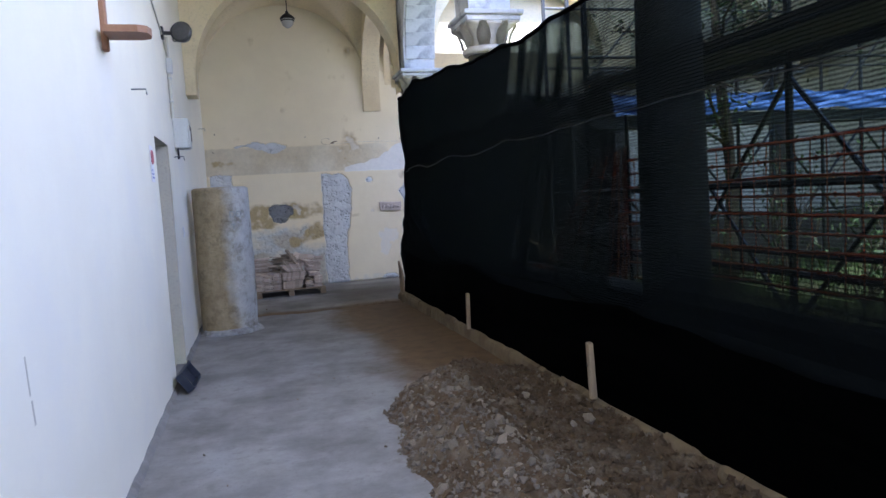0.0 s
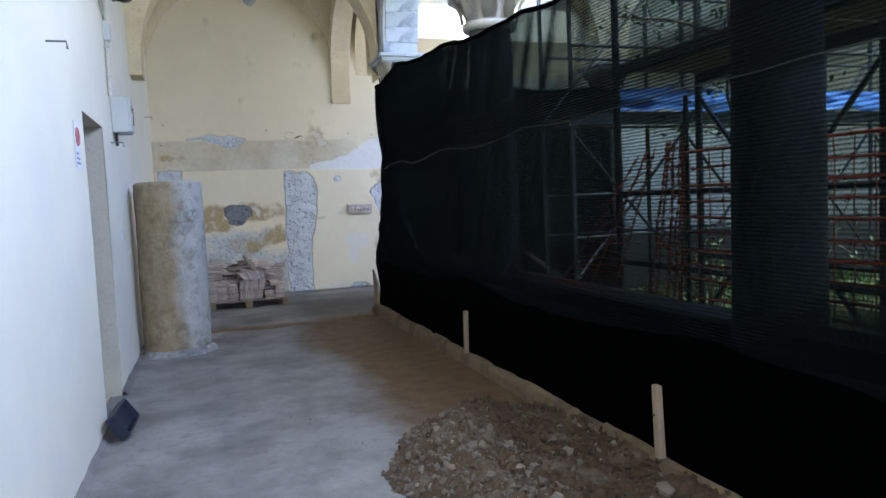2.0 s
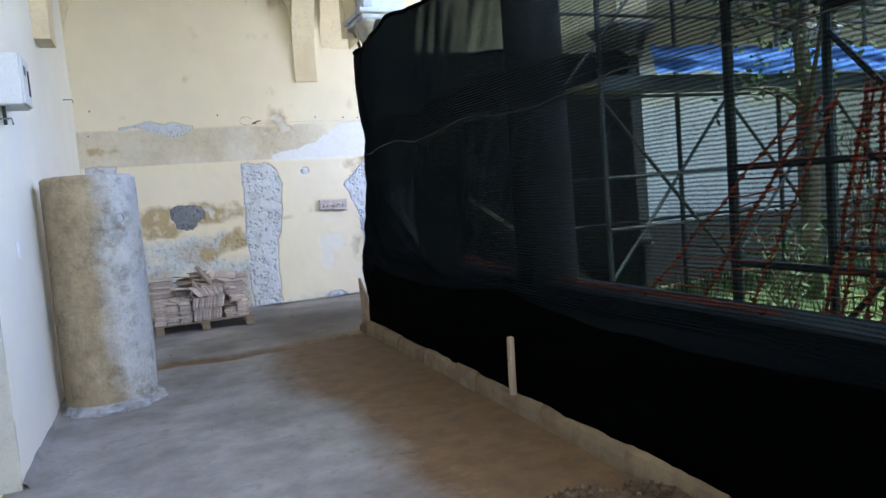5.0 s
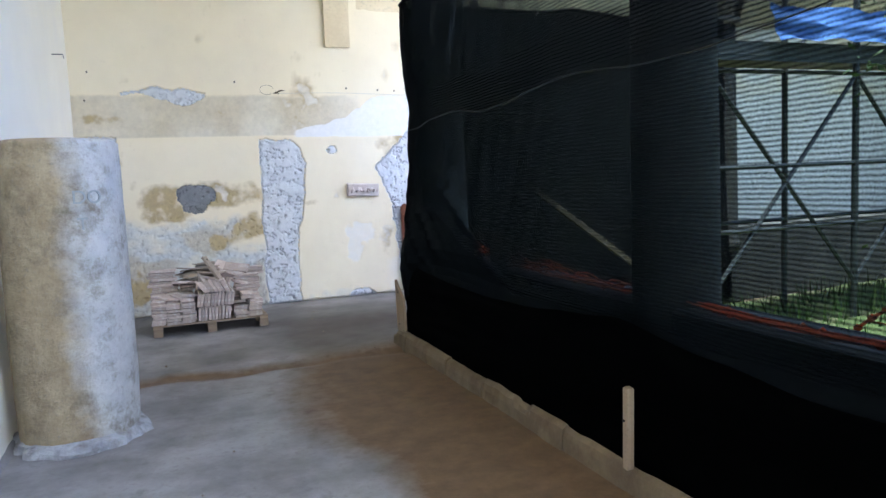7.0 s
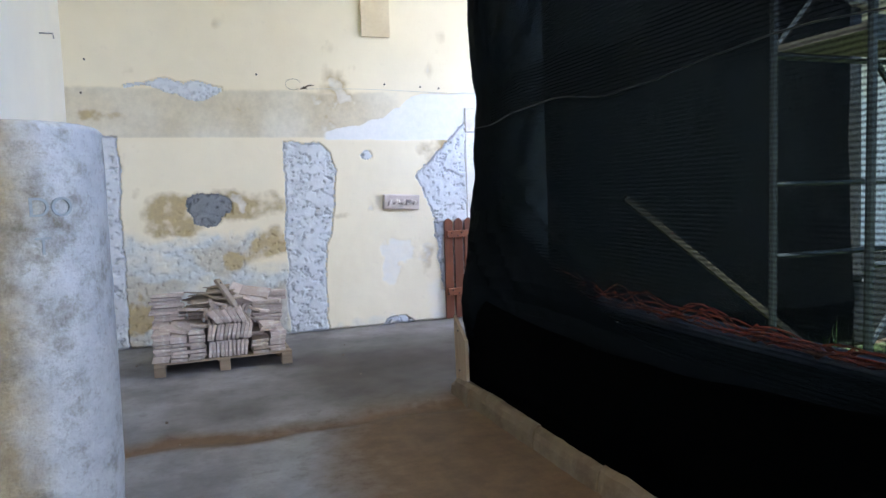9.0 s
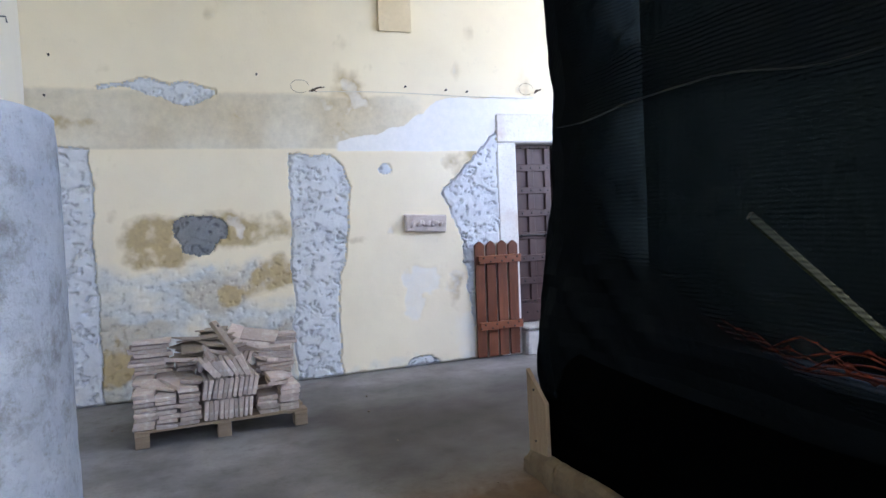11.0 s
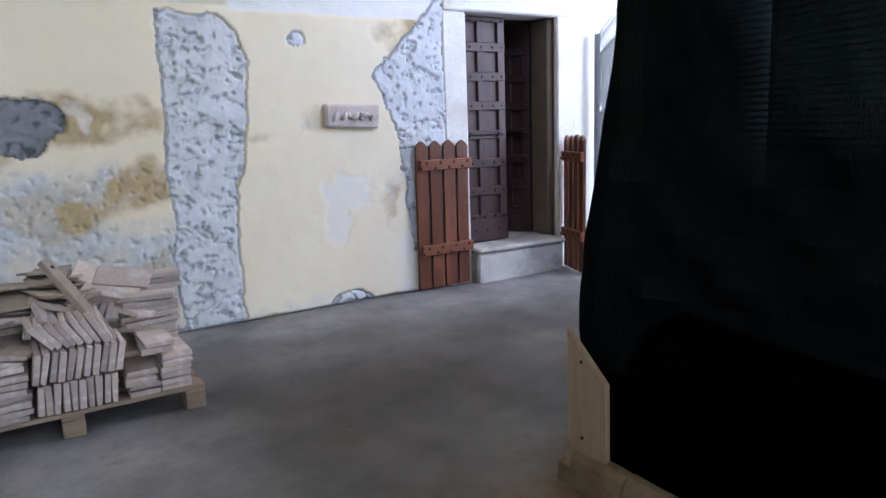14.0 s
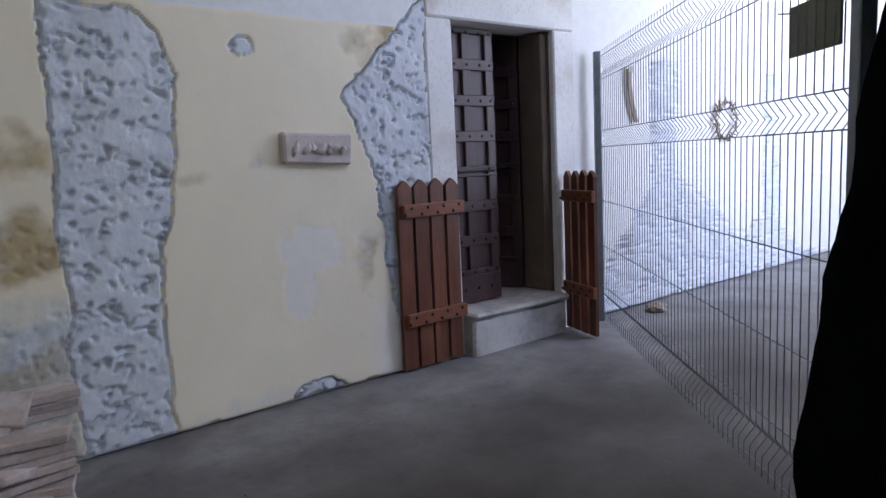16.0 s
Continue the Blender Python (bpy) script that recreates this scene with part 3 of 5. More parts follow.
# dirty skirt strip of mortar along the foot of the side wall
bm = bmesh.new()
for a, b in ((YS, SD0), (SD1, YE)):
    row = steps(a, b, 0.12)
    pts = [((XL - 0.02, y, 0.05 + 0.03 * N(y * 3)), (XL + 0.02 + 0.012 * N(y * 4, 2), y, 0.03 + 0.02 * N(y * 5)), (XL + 0.04 + 0.02 * N(y * 3, 7), y, -0.01)) for y in row]
    grid = [[bm.verts.new(q) for q in r] for r in pts]
    for r, s in zip(grid, grid[1:]):
        for k in range(2):
            bm.faces.new((r[k], r[k + 1], s[k + 1], s[k]))
tagged(finish("baseboard", bm, M["floor"], smooth=True), "ragged grey mortar fillet along the wall foot", "skirting", kind="structure")

# ---- vaults, arches, arcade ----
ZV, RV = 3.80, 1.53


def dome(u):
    return math.sqrt(max(0.0, 1 - u * u))


cmesh = bmesh.new()
for b0, b1 in ((9.75, YE), (6.35, 9.75), (2.95, 6.35), (-0.45, 2.95), (YS, -0.45)):
    nx, ny = 28, 28
    g = []
    for j in range(ny + 1):
        v = -math.cos(math.pi * j / ny)
        row = []
        for i in range(nx + 1):
            u = -math.cos(math.pi * i / nx)
            x, y = (XL + 2.46) / 2 + u * (2.46 - XL) / 2, (b0 + b1) / 2 + v * (b1 - b0) / 2
            row.append(cmesh.verts.new((x, y, ZV + RV * max(dome(u), dome(v)))))
        g.append(row)
    for j in range(ny):
        for i in range(nx):
            cmesh.faces.new((g[j][i], g[j + 1][i], g[j + 1][i + 1], g[j][i + 1]))
tagged(finish("ceiling", cmesh, M["vault"], smooth=True), "ochre plastered groin vaults", "vault", kind="structure")
# side arm: barrel vault
bm = bmesh.new()
rows = []
for x in (XA1 - 0.1, XE):
    rows.append([bm.verts.new((x, (9.75 + YE) / 2 - math.cos(math.pi * k / 24) * (YE - 9.75) / 2, ZV + 1.5 * math.sin(math.pi * k / 24))) for k in range(25)])
for k in range(24):
    bm.faces.new((rows[0][k], rows[0][k + 1], rows[1][k + 1], rows[1][k]))
tagged(finish("ceiling_side", bm, M["vault"], smooth=True), "plastered barrel vault of the side arm", "vault", kind="structure")


def arch_band(bm, along, a, b, c0, c1, spring, stilt, top, sides=28):
    """Masonry above an arch that spans a..b along an axis and is c0..c1 thick. stilt: height of the upright part under the centre."""
    mid, r = (a + b) / 2, (b - a) / 2
    low = [(a, spring)] + [(mid - r * math.cos(math.pi * k / sides), spring + stilt + r * math.sin(math.pi * k / sides)) for k in range(sides + 1)] + [(b, spring)]

    def put(u, c, z):
        return bm.verts.new((u, c, z) if along == "x" else (c, u, z))
    rings = []
    for u, z in low:
        rings.append([put(u, c0, z), put(u, c1, z), put(u, c1, top), put(u, c0, top)])
    for p0, p1 in zip(rings, rings[1:]):
        for k in range(4):
            if (p0[k].co - p1[k].co).length + (p0[(k + 1) % 4].co - p1[(k + 1) % 4].co).length > 1e-5:
                try:
                    bm.faces.new((p0[k], p0[(k + 1) % 4], p1[(k + 1) % 4], p1[k]))
                except ValueError:
                    pass
    bm.normal_update()


bm = bmesh.new()
arch_band(bm, "x", -0.50, 2.44, 9.52, 9.92, 3.19, 0.24, 5.45)
box(bm, XL - 0.02, -0.503, 9.523, 9.917, 3.192, 5.45)
bmesh.ops.recalc_face_normals(bm, faces=bm.faces)
tagged(finish("trim_cross_arch", bm, M["vault"]), "ochre plastered cross arch over the passage", "arch", kind="structure")
bm = bmesh.new()
arch_band(bm, "y", 9.92, 12.67, 2.37, 2.70, 3.31, 0.3, 5.5)
box(bm, 2.373, 2.697, 12.674, YE + 0.02, 3.313, 5.5)
bmesh.ops.recalc_face_normals(bm, faces=bm.faces)
tagged(finish("trim_turn_arch", bm, M["vault"]), "ochre plastered arch where the passage turns", "arch", kind="structure")

bm = bmesh.new()
CAPZ = 3.47
for c1, c0 in zip(COLS, COLS[1:]):
    arch_band(bm, "y", c0 + 0.24, c1 - 0.24, XA0, XA1, CAPZ, 0.15, 6.2)
for c in COLS:
    box(bm, XA0 + 0.003, XA1 - 0.003, c - 0.237, c + 0.237, CAPZ + 0.002, 6.2)
bmesh.ops.recalc_face_normals(bm, faces=bm.faces)
arcade = tagged(finish("wall_arcade", bm, M["ashlar"]), "pale limestone arcade wall open in round arches", "arcade wall", kind="structure")
NCOLS = [CX + 3.4 * k for k in range(1, 4)]
bm = bmesh.new()
arch_band(bm, "x", CX + 0.24, NCOLS[0] - 0.24, 9.52, 9.98, CAPZ, 0.15, 6.2)
for a, b in zip(NCOLS, NCOLS[1:]):
    arch_band(bm, "x", a + 0.24, b - 0.24, 9.52, 9.98, CAPZ, 0.15, 6.2)
for c in NCOLS:
    box(bm, c - 0.237, c + 0.237, 9.523, 9.977, CAPZ + 0.002, 6.2)
bmesh.ops.recalc_face_normals(bm, faces=bm.faces)
tagged(finish("wall_arcade_side", bm, M["vault"]), "ochre plastered arcade wall of the side arm", "arcade wall", kind="structure")

# stone blocks that line the arches' undersides
block = {}


def block_mesh(k):
    if k not in block:
        bm = boxmesh(-0.012, 0.012, -0.225, 0.225, -0.1, 0.1, 0.008, 0.006)
        me = bpy.data.meshes.new("block")
        bm.to_mesh(me)
        bm.free()
        me.materials.append(M["ashlar"])
        block[k] = me
    return block[k]


for c1, c0 in list(zip(COLS, COLS[1:]))[:2]:
    mid, r = (c0 + c1) / 2, (c1 - c0) / 2 - 0.24
    for k in range(22):
        a = math.pi * (k + 0.5) / 22
        mm = Matrix.Translation((CX, mid + (r - 0.008) * math.cos(a), CAPZ + 0.15 + (r - 0.008) * math.sin(a))) @ Matrix.Rotation(-(math.pi / 2 - a) - math.pi / 2 + math.pi, 4, "X") @ Matrix.Rotation(math.pi / 2, 4, "Z")
        piece("block", block_mesh(random.randrange(5)), arcade, mm)


def column(x, y):
    col = thing("column", pose(x, y, 0), "grey stone column with a carved leaf capital", "column", "arcade columns")
    bm = bmesh.new()
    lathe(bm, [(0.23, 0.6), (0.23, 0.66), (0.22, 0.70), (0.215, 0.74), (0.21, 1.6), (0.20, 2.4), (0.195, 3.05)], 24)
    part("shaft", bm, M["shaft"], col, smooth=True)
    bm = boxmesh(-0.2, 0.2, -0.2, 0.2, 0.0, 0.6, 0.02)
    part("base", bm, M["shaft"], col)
    bm = bmesh.new()
    lathe(bm, [(0.20, 3.05), (0.245, 3.06), (0.255, 3.09), (0.245, 3.12), (0.21, 3.13)], 24)
    part("collar", bm, M["capital"], col, smooth=True)
    bm = bmesh.new()
    rings = []
    for z, r0, sq in ((3.13, 0.205, 0.0), (3.2, 0.215, 0.1), (3.27, 0.235, 0.4), (3.33, 0.27, 0.8), (3.36, 0.29, 1.0)):
        ring = []
        for k in range(32):
            a = 2 * math.pi * k / 32
            q = r0 * ((1 - sq) + sq / max(abs(math.cos(a)), abs(math.sin(a)))) + 0.012 * math.cos(8 * a)
            ring.append(bm.verts.new((q * math.cos(a), q * math.sin(a), z)))
        rings.append(ring)
    for a, b in zip(rings, rings[1:]):
        for k in range(32):
            bm.faces.new((a[k], a[(k + 1) % 32], b[(k + 1) % 32], b[k]))
    bm.faces.new(rings[-1])
    bell = part("bell", bm, M["capital"], col, smooth=True)
    for k in range(8):
        bm = bmesh.new()
        pts = [bm.verts.new((0.238 + 0.09 * t * t, s * 0.075 * math.sin(math.pi * (0.25 + 0.6 * t)), 3.13 + 0.22 * t)) for t in (0, 0.35, 0.7, 1.0) for s in (-1, 0, 1)]
        for q in pts[1::3]:
            q.co.x += 0.028
        for j in range(3):
            for i in range(2):
                bm.faces.new((pts[3 * j + i], pts[3 * j + i + 1], pts[3 * j + i + 4], pts[3 * j + i + 3]))
        bmesh.ops.solidify(bm, geom=bm.faces[:], thickness=0.02)
        leaf = part("carved_leaf", bm, M["capital"], bell, smooth=True)
        leaf.matrix_basis = Matrix.Rotation(2 * math.pi * (k + 0.5) / 8, 4, "Z")
    part("abacus", boxmesh(-0.3, 0.3, -0.3, 0.3, 3.36, 3.42, 0.012), M["ashlar"], col)
    part("abacus_cap", boxmesh(-0.33, 0.33, -0.33, 0.33, 3.42, 3.47, 0.01), M["ashlar"], col)
    return col


first = column(CX, COLS[0])
for y in COLS[1:4]:
    copy_thing(first, pose(CX, y, 0))
for x in NCOLS:
    copy_thing(first, pose(x, 9.75, 0))

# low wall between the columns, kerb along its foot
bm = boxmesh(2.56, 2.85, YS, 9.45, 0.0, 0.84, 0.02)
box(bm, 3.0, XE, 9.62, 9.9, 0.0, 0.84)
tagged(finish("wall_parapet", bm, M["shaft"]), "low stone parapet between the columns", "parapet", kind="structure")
kerb = thing("kerb", pose(0, 0, 0), "worn sandy stone kerb along the passage floor", "kerb", kind="structure")
y = YS
while y < 9.72:
    y1 = min(y + random.uniform(0.6, 1.1), 9.76)
    h = 0.125 + random.uniform(-0.012, 0.012)
    x0 = 2.23 + 0.010 * max(0.0, min(4.0, 9.7 - y))
    bm = bmesh.new()
    rows = []
    for yy in steps(y + 0.002, y1 - 0.002, 0.06):
        e, f2 = 0.012 * N(yy * 5, 1.0) + 0.006 * N(yy * 17, 3.0), 0.012 * N(yy * 4, 8.0) + 0.008 * N(yy * 15, 5.0)
        chip = 0.035 * smooth01(0.28, 0.5, N(yy * 3.1, 12.0) + 0.3 * N(yy * 11, 2.0))
        rows.append([bm.verts.new(q) for q in ((x0 + e - 0.01, yy, -0.05), (x0 + e, yy, h * 0.55), (x0 + 0.012 + e + chip, yy, h - 0.022 - chip + f2), (x0 + 0.04 + e + chip, yy, h + f2), (2.56, yy, h), (2.56, yy, -0.05))])
    for p0, p1 in zip(rows, rows[1:]):
        for k in range(5):
            bm.faces.new((p0[k], p0[k + 1], p1[k + 1], p1[k]))
    bm.faces.new(rows[0][::-1])
    bm.faces.new(rows[-1])
    bmesh.ops.recalc_face_normals(bm, faces=bm.faces)
    part("kerb_stone", bm, M["kerb"], kerb)
    y = y1

# unseen roof added to keep the sun out, and walls that close the passage
bm = boxmesh(XL - 0.6, 3.1, YS - 0.3, YE + 0.6, 6.2, 6.45)
box(bm, 3.1, XE, 9.4, YE + 0.6, 6.2, 6.45)
tagged(finish("roof_slab", bm, M["roof"]), "unseen roof slab that keeps the sun off the cloister walks", "roof", kind="structure")
# unseen south wall; its opening is invented for the fill lamp
bm = boxmesh(XL - 0.5, -0.25, YS - 0.3, YS, -0.1, 6.2)
box(bm, 2.05, 3.0, YS - 0.3, YS, -0.1, 6.2)
box(bm, -0.25, 2.05, YS - 0.3, YS, 3.3, 6.2)
tagged(finish("wall_south", bm, M["side_wall"]), "unseen pale plaster wall that closes the passage, open for a fill lamp", "wall", kind="structure")
bm = boxmesh(XE, XE + 0.3, 9.4, YE + 0.5, -0.1, 6.2)
tagged(finish("wall_side_end", bm, M["side_wall"]), "pale plaster wall that closes the side arm", "wall", kind="structure")

# ---- courtyard ----
ground = sheet("ground", steps(-60, 2.6, 20) + steps(2.6, 16, 0.25)[1:] + steps(16, 70, 18)[1:], steps(-60, -8, 13) + steps(-8, 9.7, 0.25)[1:] + steps(9.7, 70, 15)[1:],
               lambda x, y: (x, y, (0.05 + 0.06 * N(x * 0.5, y * 0.5) + 0.03 * N(x * 2, y * 2, 3)) if 3 < x < 16 and -8 < y < 9.5 else -0.12), [M["lawn"]])
tagged(ground, "rough courtyard lawn with bare soil", "ground", kind="structure")
house = thing("courtyard_house", pose(0, 0, 0), "pale plastered building round the courtyard with dark windows", "building")
part("wall", boxmesh(14.0, 14.5, -9, 9.6, -0.1, 7.5), M["court_wall"], house)
part("wall", boxmesh(2.0, 14.5, -9.4, -9, -0.1, 7.5), M["court_wall"], house)
part("roof", boxmesh(13.6, 15.5, -10, 9.6, 7.5, 7.7), M["roof"], house)
for k in range(5):
    for z0 in (0.9, 4.3):
        y = -6.5 + 3.4 * k
        w = part("window", boxmesh(13.93, 13.995, y - 0.6, y + 0.6, z0, z0 + 1.7, 0.01), M["black"], house)
        for a, b, c, d in ((-0.7, -0.6, 0, 1.7), (0.6, 0.7, 0, 1.7), (-0.7, 0.7, -0.12, 0), (-0.7, 0.7, 1.7, 1.8)):
            part("window_frame", boxmesh(13.9, 13.998, y + a, y + b, z0 + c, z0 + d), M["capital"], w)

# grass tufts
random.seed(5)
gv, gf = [], []
for _ in range(9000):
    x, y = random.uniform(3.05, 12.5), random.uniform(-3, 9.3)
    h, a, w = random.uniform(0.08, 0.32), random.uniform(0, 6.3), random.uniform(0.006, 0.014)
    dx, dy, ln = math.cos(a), math.sin(a), random.uniform(0.02, 0.14)
    b = len(gv)
    gv += [(x - dy * w, y + dx * w, 0.02), (x + dy * w, y - dx * w, 0.02), (x + dx * ln, y + dy * ln, h + 0.05)]
    gf.append((b, b + 1, b + 2))
me = bpy.data.meshes.new("grass")
me.from_pydata(gv, [], gf)
me.materials.append(M["grass"])
tagged(new("grass", me), "tall rough green grass in the courtyard", "grass", kind="stuff")


# scaffolding: frames along the side arm's front and along the walk
def scaffold(m, bays, label):
    s = thing("scaffold", m, label, "scaffold", "courtyard scaffolds")
    for i in range(bays + 1):
        for dy in (0, 0.8):
            bm = bmesh.new()
            tube(bm, [(1.7 * i, dy, 0.04), (1.7 * i, dy, 4.6)], 0.03, 8)
            part("standard", bm, M["steel"], s)
    for i in range(bays):
        for z in (0.95, 1.5, 2.45, 3.4, 4.3):
            for dy in (0, 0.8):
                bm = bmesh.new()
                tube(bm, [(1.7 * i, dy, z), (1.7 * i + 1.7, dy, z)], 0.022, 6)
                part("ledger", bm, M["steel"], s)
        bm = bmesh.new()
        tube(bm, [(1.7 * i, 0, 0.4 if i % 2 else 2.3), (1.7 * i + 1.7, 0, 2.3 if i % 2 else 0.4)], 0.02, 6)
        part("brace", bm, M["steel"], s)
        bm = bmesh.new()
        tube(bm, [(1.7 * i, 0.8, 2.5), (1.7 * i + 1.7, 0.8, 4.3)], 0.02, 6)
        part("brace", bm, M["steel"], s)
        bm = bmesh.new()
        tube(bm, [(1.7 * i, 0, 2.3 if i % 2 else 0.4), (1.7 * i + 1.7, 0, 0.4 if i % 2 else 2.3)], 0.02, 6)
        part("brace", bm, M["steel"], s)
        part("deck", boxmesh(1.7 * i + 0.02, 1.7 * i + 1.68, 0.02, 0.78, 2.48, 2.53), M["oldwood"], s)
        part("toe_board", boxmesh(1.7 * i + 0.02, 1.7 * i + 1.68, -0.02, 0.018, 2.40, 2.56), M["steel"], s)
    return s


scaffold(pose(4.6, 8.2, 0), 4, "dark steel tube scaffold with plank decks on the courtyard lawn")
scaffold(pose(4.1, -1.6, 0, 0, 0, 90), 4, "dark steel tube scaffold beside the arcade with plank decks")
tarp = sheet("tarpaulin", steps(5.2, 11.0, 0.15), steps(0, 1, 0.1), lambda x, v: (x, 8.16 - 0.12 * v + 0.06 * N(x * 2, v * 3), 2.86 - 0.30 * v + 0.07 * N(x * 1.4, v) + 0.05 * N(x * 4, v * 2, 3)), [M["tarp"]])
tagged(tarp, "crumpled blue tarpaulin hung on the scaffold", "tarpaulin")

s = thing("leaning_board", pose(3.36, 9.13, 1.44, 0, 36, 0), "dark weathered board leaning in the courtyard corner", "board")
part("plank", boxmesh(0, 2.3, -0.015, 0.015, -0.025, 0.025, 0.004), M["bark"], s)

# bare and leafy shrubs in the courtyard
def shrub(x, y, h, seed):
    random.seed(seed)
    s = thing("shrub", pose(x, y, 0.0), "straggly green shrub on the courtyard lawn", "shrub", "courtyard shrubs")
    bm, tips = bmesh.new(), []
    for k in range(9):
        a, lean = random.uniform(0, 6.3), random.uniform(0.1, 0.5)
        q = [Vector((0, 0, 0.02))]
        for i in range(1, 6):
            t = i / 5
            q.append(Vector((math.cos(a) * lean * h * t, math.sin(a) * lean * h * t, h * t * random.uniform(0.85, 1.05))) + Vector((random.uniform(-0.06, 0.06), random.uniform(-0.06, 0.06), 0)))
        tube(bm, q, [0.016, 0.013, 0.011, 0.008, 0.006, 0.003], 5)
        tips += q[2:]
        for j in (2, 3, 4):
            e = q[j] + Vector((random.uniform(-0.35, 0.35), random.uniform(-0.35, 0.35), random.uniform(0.1, 0.4)))
            tube(bm, [q[j], (q[j] + e) / 2 + Vector((0, 0, 0.03)), e], [0.006, 0.005, 0.002], 4)
            tips.append(e)
    part("stems", bm, M["bark"], s)
    v, f = [], []
    for _ in range(260):
        c = random.choice(tips) + Vector([random.gauss(0, 0.11) for _ in range(3)])
        if c.z < 0.1:
            continue
        d, e = Vector([random.uniform(-1, 1) for _ in range(3)]).normalized() * 0.045, Vector([random.uniform(-1, 1) for _ in range(3)]).normalized() * 0.02
        b = len(v)
        v += [c - d, c + e, c + d, c - e]
        f.append((b, b + 1, b + 2, b + 3))
    me = bpy.data.meshes.new("foliage")
    me.from_pydata([tuple(q) for q in v], [], f)
    me.materials.append(M["leaf"])
    piece("foliage", me, s)


for k, (x, y, h) in enumerate(((5.6, 6.9, 0.8), (7.4, 7.3, 1.9), (9.3, 7.0, 1.2), (6.6, 5.2, 0.9), (8.8, 3.6, 2.4), (6.0, 1.2, 1.8), (11.0, 5.0, 2.6))):
    shrub(x, y, h, 20 + k)

# leaning tree with a thin crown
random.seed(40)
tree = thing("tree", pose(6.5, 7.35, 0.0), "slender leaning tree with a thin leafy crown", "tree")
bm = bmesh.new()
trunk = [Vector((0, 0, 0)), Vector((0.03, 0.02, 0.7)), Vector((0.10, 0.03, 1.4)), Vector((0.02, 0.0, 2.1)), Vector((-0.12, -0.05, 3.0)), Vector((-0.1, 0.05, 4.2)), Vector((0.05, 0.1, 5.6))]
tube(bm, trunk, [0.12, 0.10, 0.09, 0.085, 0.07, 0.05, 0.02], 9)
tips = []
for k in range(16):
    q = trunk[random.choice((3, 4, 4, 5, 5))] + Vector((0, 0, random.uniform(-0.2, 0.4)))
    a, ln = random.uniform(0, 6.3), random.uniform(0.8, 1.9)
    e = q + Vector((math.cos(a) * ln, math.sin(a) * ln, random.uniform(0.2, 1.0)))
    mid = (q + e) / 2 + Vector((random.uniform(-0.15, 0.15), random.uniform(-0.15, 0.15), 0.1))
    tube(bm, [q, mid, e], [0.03, 0.02, 0.006], 6)
    tips += [mid, e, (mid + e) / 2]
    for j in range(3):
        g = (mid + e) / 2 + Vector((random.uniform(-0.5, 0.5), random.uniform(-0.5, 0.5), random.uniform(-0.3, 0.4)))
        tube(bm, [(mid + e) / 2, g], [0.01, 0.003], 4)
        tips.append(g)
part("trunk", bm, M["bark"], tree, smooth=True)
v, f = [], []
for _ in range(1300):
    cc = random.choice(tips) + Vector([random.gauss(0, 0.2) for _ in range(3)])
    d, e = Vector([random.uniform(-1, 1) for _ in range(3)]).normalized() * 0.05, Vector([random.uniform(-1, 1) for _ in range(3)]).normalized() * 0.025
    k = len(v)
    v += [tuple(cc - d), tuple(cc + e), tuple(cc + d), tuple(cc - e)]
    f.append((k, k + 1, k + 2, k + 3))
me = bpy.data.meshes.new("crown")
me.from_pydata(v, [], f)
me.materials.append(M["leaf"])
piece("crown", me, tree)

# orange barrier mesh close behind the shade net: upright along one bay, torn and hanging in a fan, then slumped on the parapet
random.seed(9)
barrier = thing("barrier_net", pose(0, 0, 0), "torn orange plastic barrier mesh behind the shade net", "barrier net")
BX = 2.965


def level_strand(k):
    """Level strand k of the upright stretch."""
    z = 0.74 + 0.10 * k
    return [(BX + 0.012 * N(u * 1.3, k), u, z + 0.015 * N(u * 2, k * 1.7, 5) - 0.02 * math.sin(2 * u) * N(k * 2.1, 4)) for u in steps(-1.5, 3.95 + 0.1 * N(k * 3.7, 1.5, 2), 0.07)]


def fan_place(a, b):
    """The torn fan: a across its strands, b from its top to its foot."""
    y = (3.94 + 0.50 * a) * (1 - b) + (4.02 + 1.65 * a ** 1.5) * b
    z = (1.86 - 0.10 * a) * (1 - b) + (0.69 + 0.02 * a) * b
    return (BX + 0.015 * N(a * 6, b * 4), y + 0.035 * N(a * 9, b * 5, 3) * (1 - a), z + 0.03 * N(a * 7, b * 6, 8))


def slump_strand(k):
    """Strand k of the slumped heap along the parapet's top."""
    y0, y1 = 4.3 + 0.35 * (k % 4), 9.1 - 0.5 * (k % 3)
    return [(2.60 + 0.2 * abs(N(y * 0.9, k * 2.3)), y, 0.848 + (0.02 + 0.14 * smooth01(5.5, 8.3, y)) * abs(N(y * 2.2 + k, k * 1.9, 4)) * 1.6) for y in steps(y0, y1, 0.09)]


runs = [level_strand(k) for k in range(11)]
fans = [[fan_place(a, b) for b in steps(0, 1, 0.05)] for a in (0.0, 0.05, 0.12, 0.2, 0.3, 0.36, 0.62, 0.8, 1.0)]
slumps = [slump_strand(k) for k in range(9)]
for k, pts in enumerate(runs + fans + slumps):
    bm = bmesh.new()
    tube(bm, pts, 0.004 if k >= 20 else 0.007 if k % 2 else 0.009, 4)
    part("strand", bm, M["orange"], barrier)
bm = bmesh.new()
for u in steps(-1.5, 3.95, 0.11):
    tube(bm, [(BX + 0.012 * N(u * 1.3, z * 2), u + 0.012 * N(u * 7, z * 9), z) for z in steps(0.74, 1.74, 0.08)], 0.004, 3)
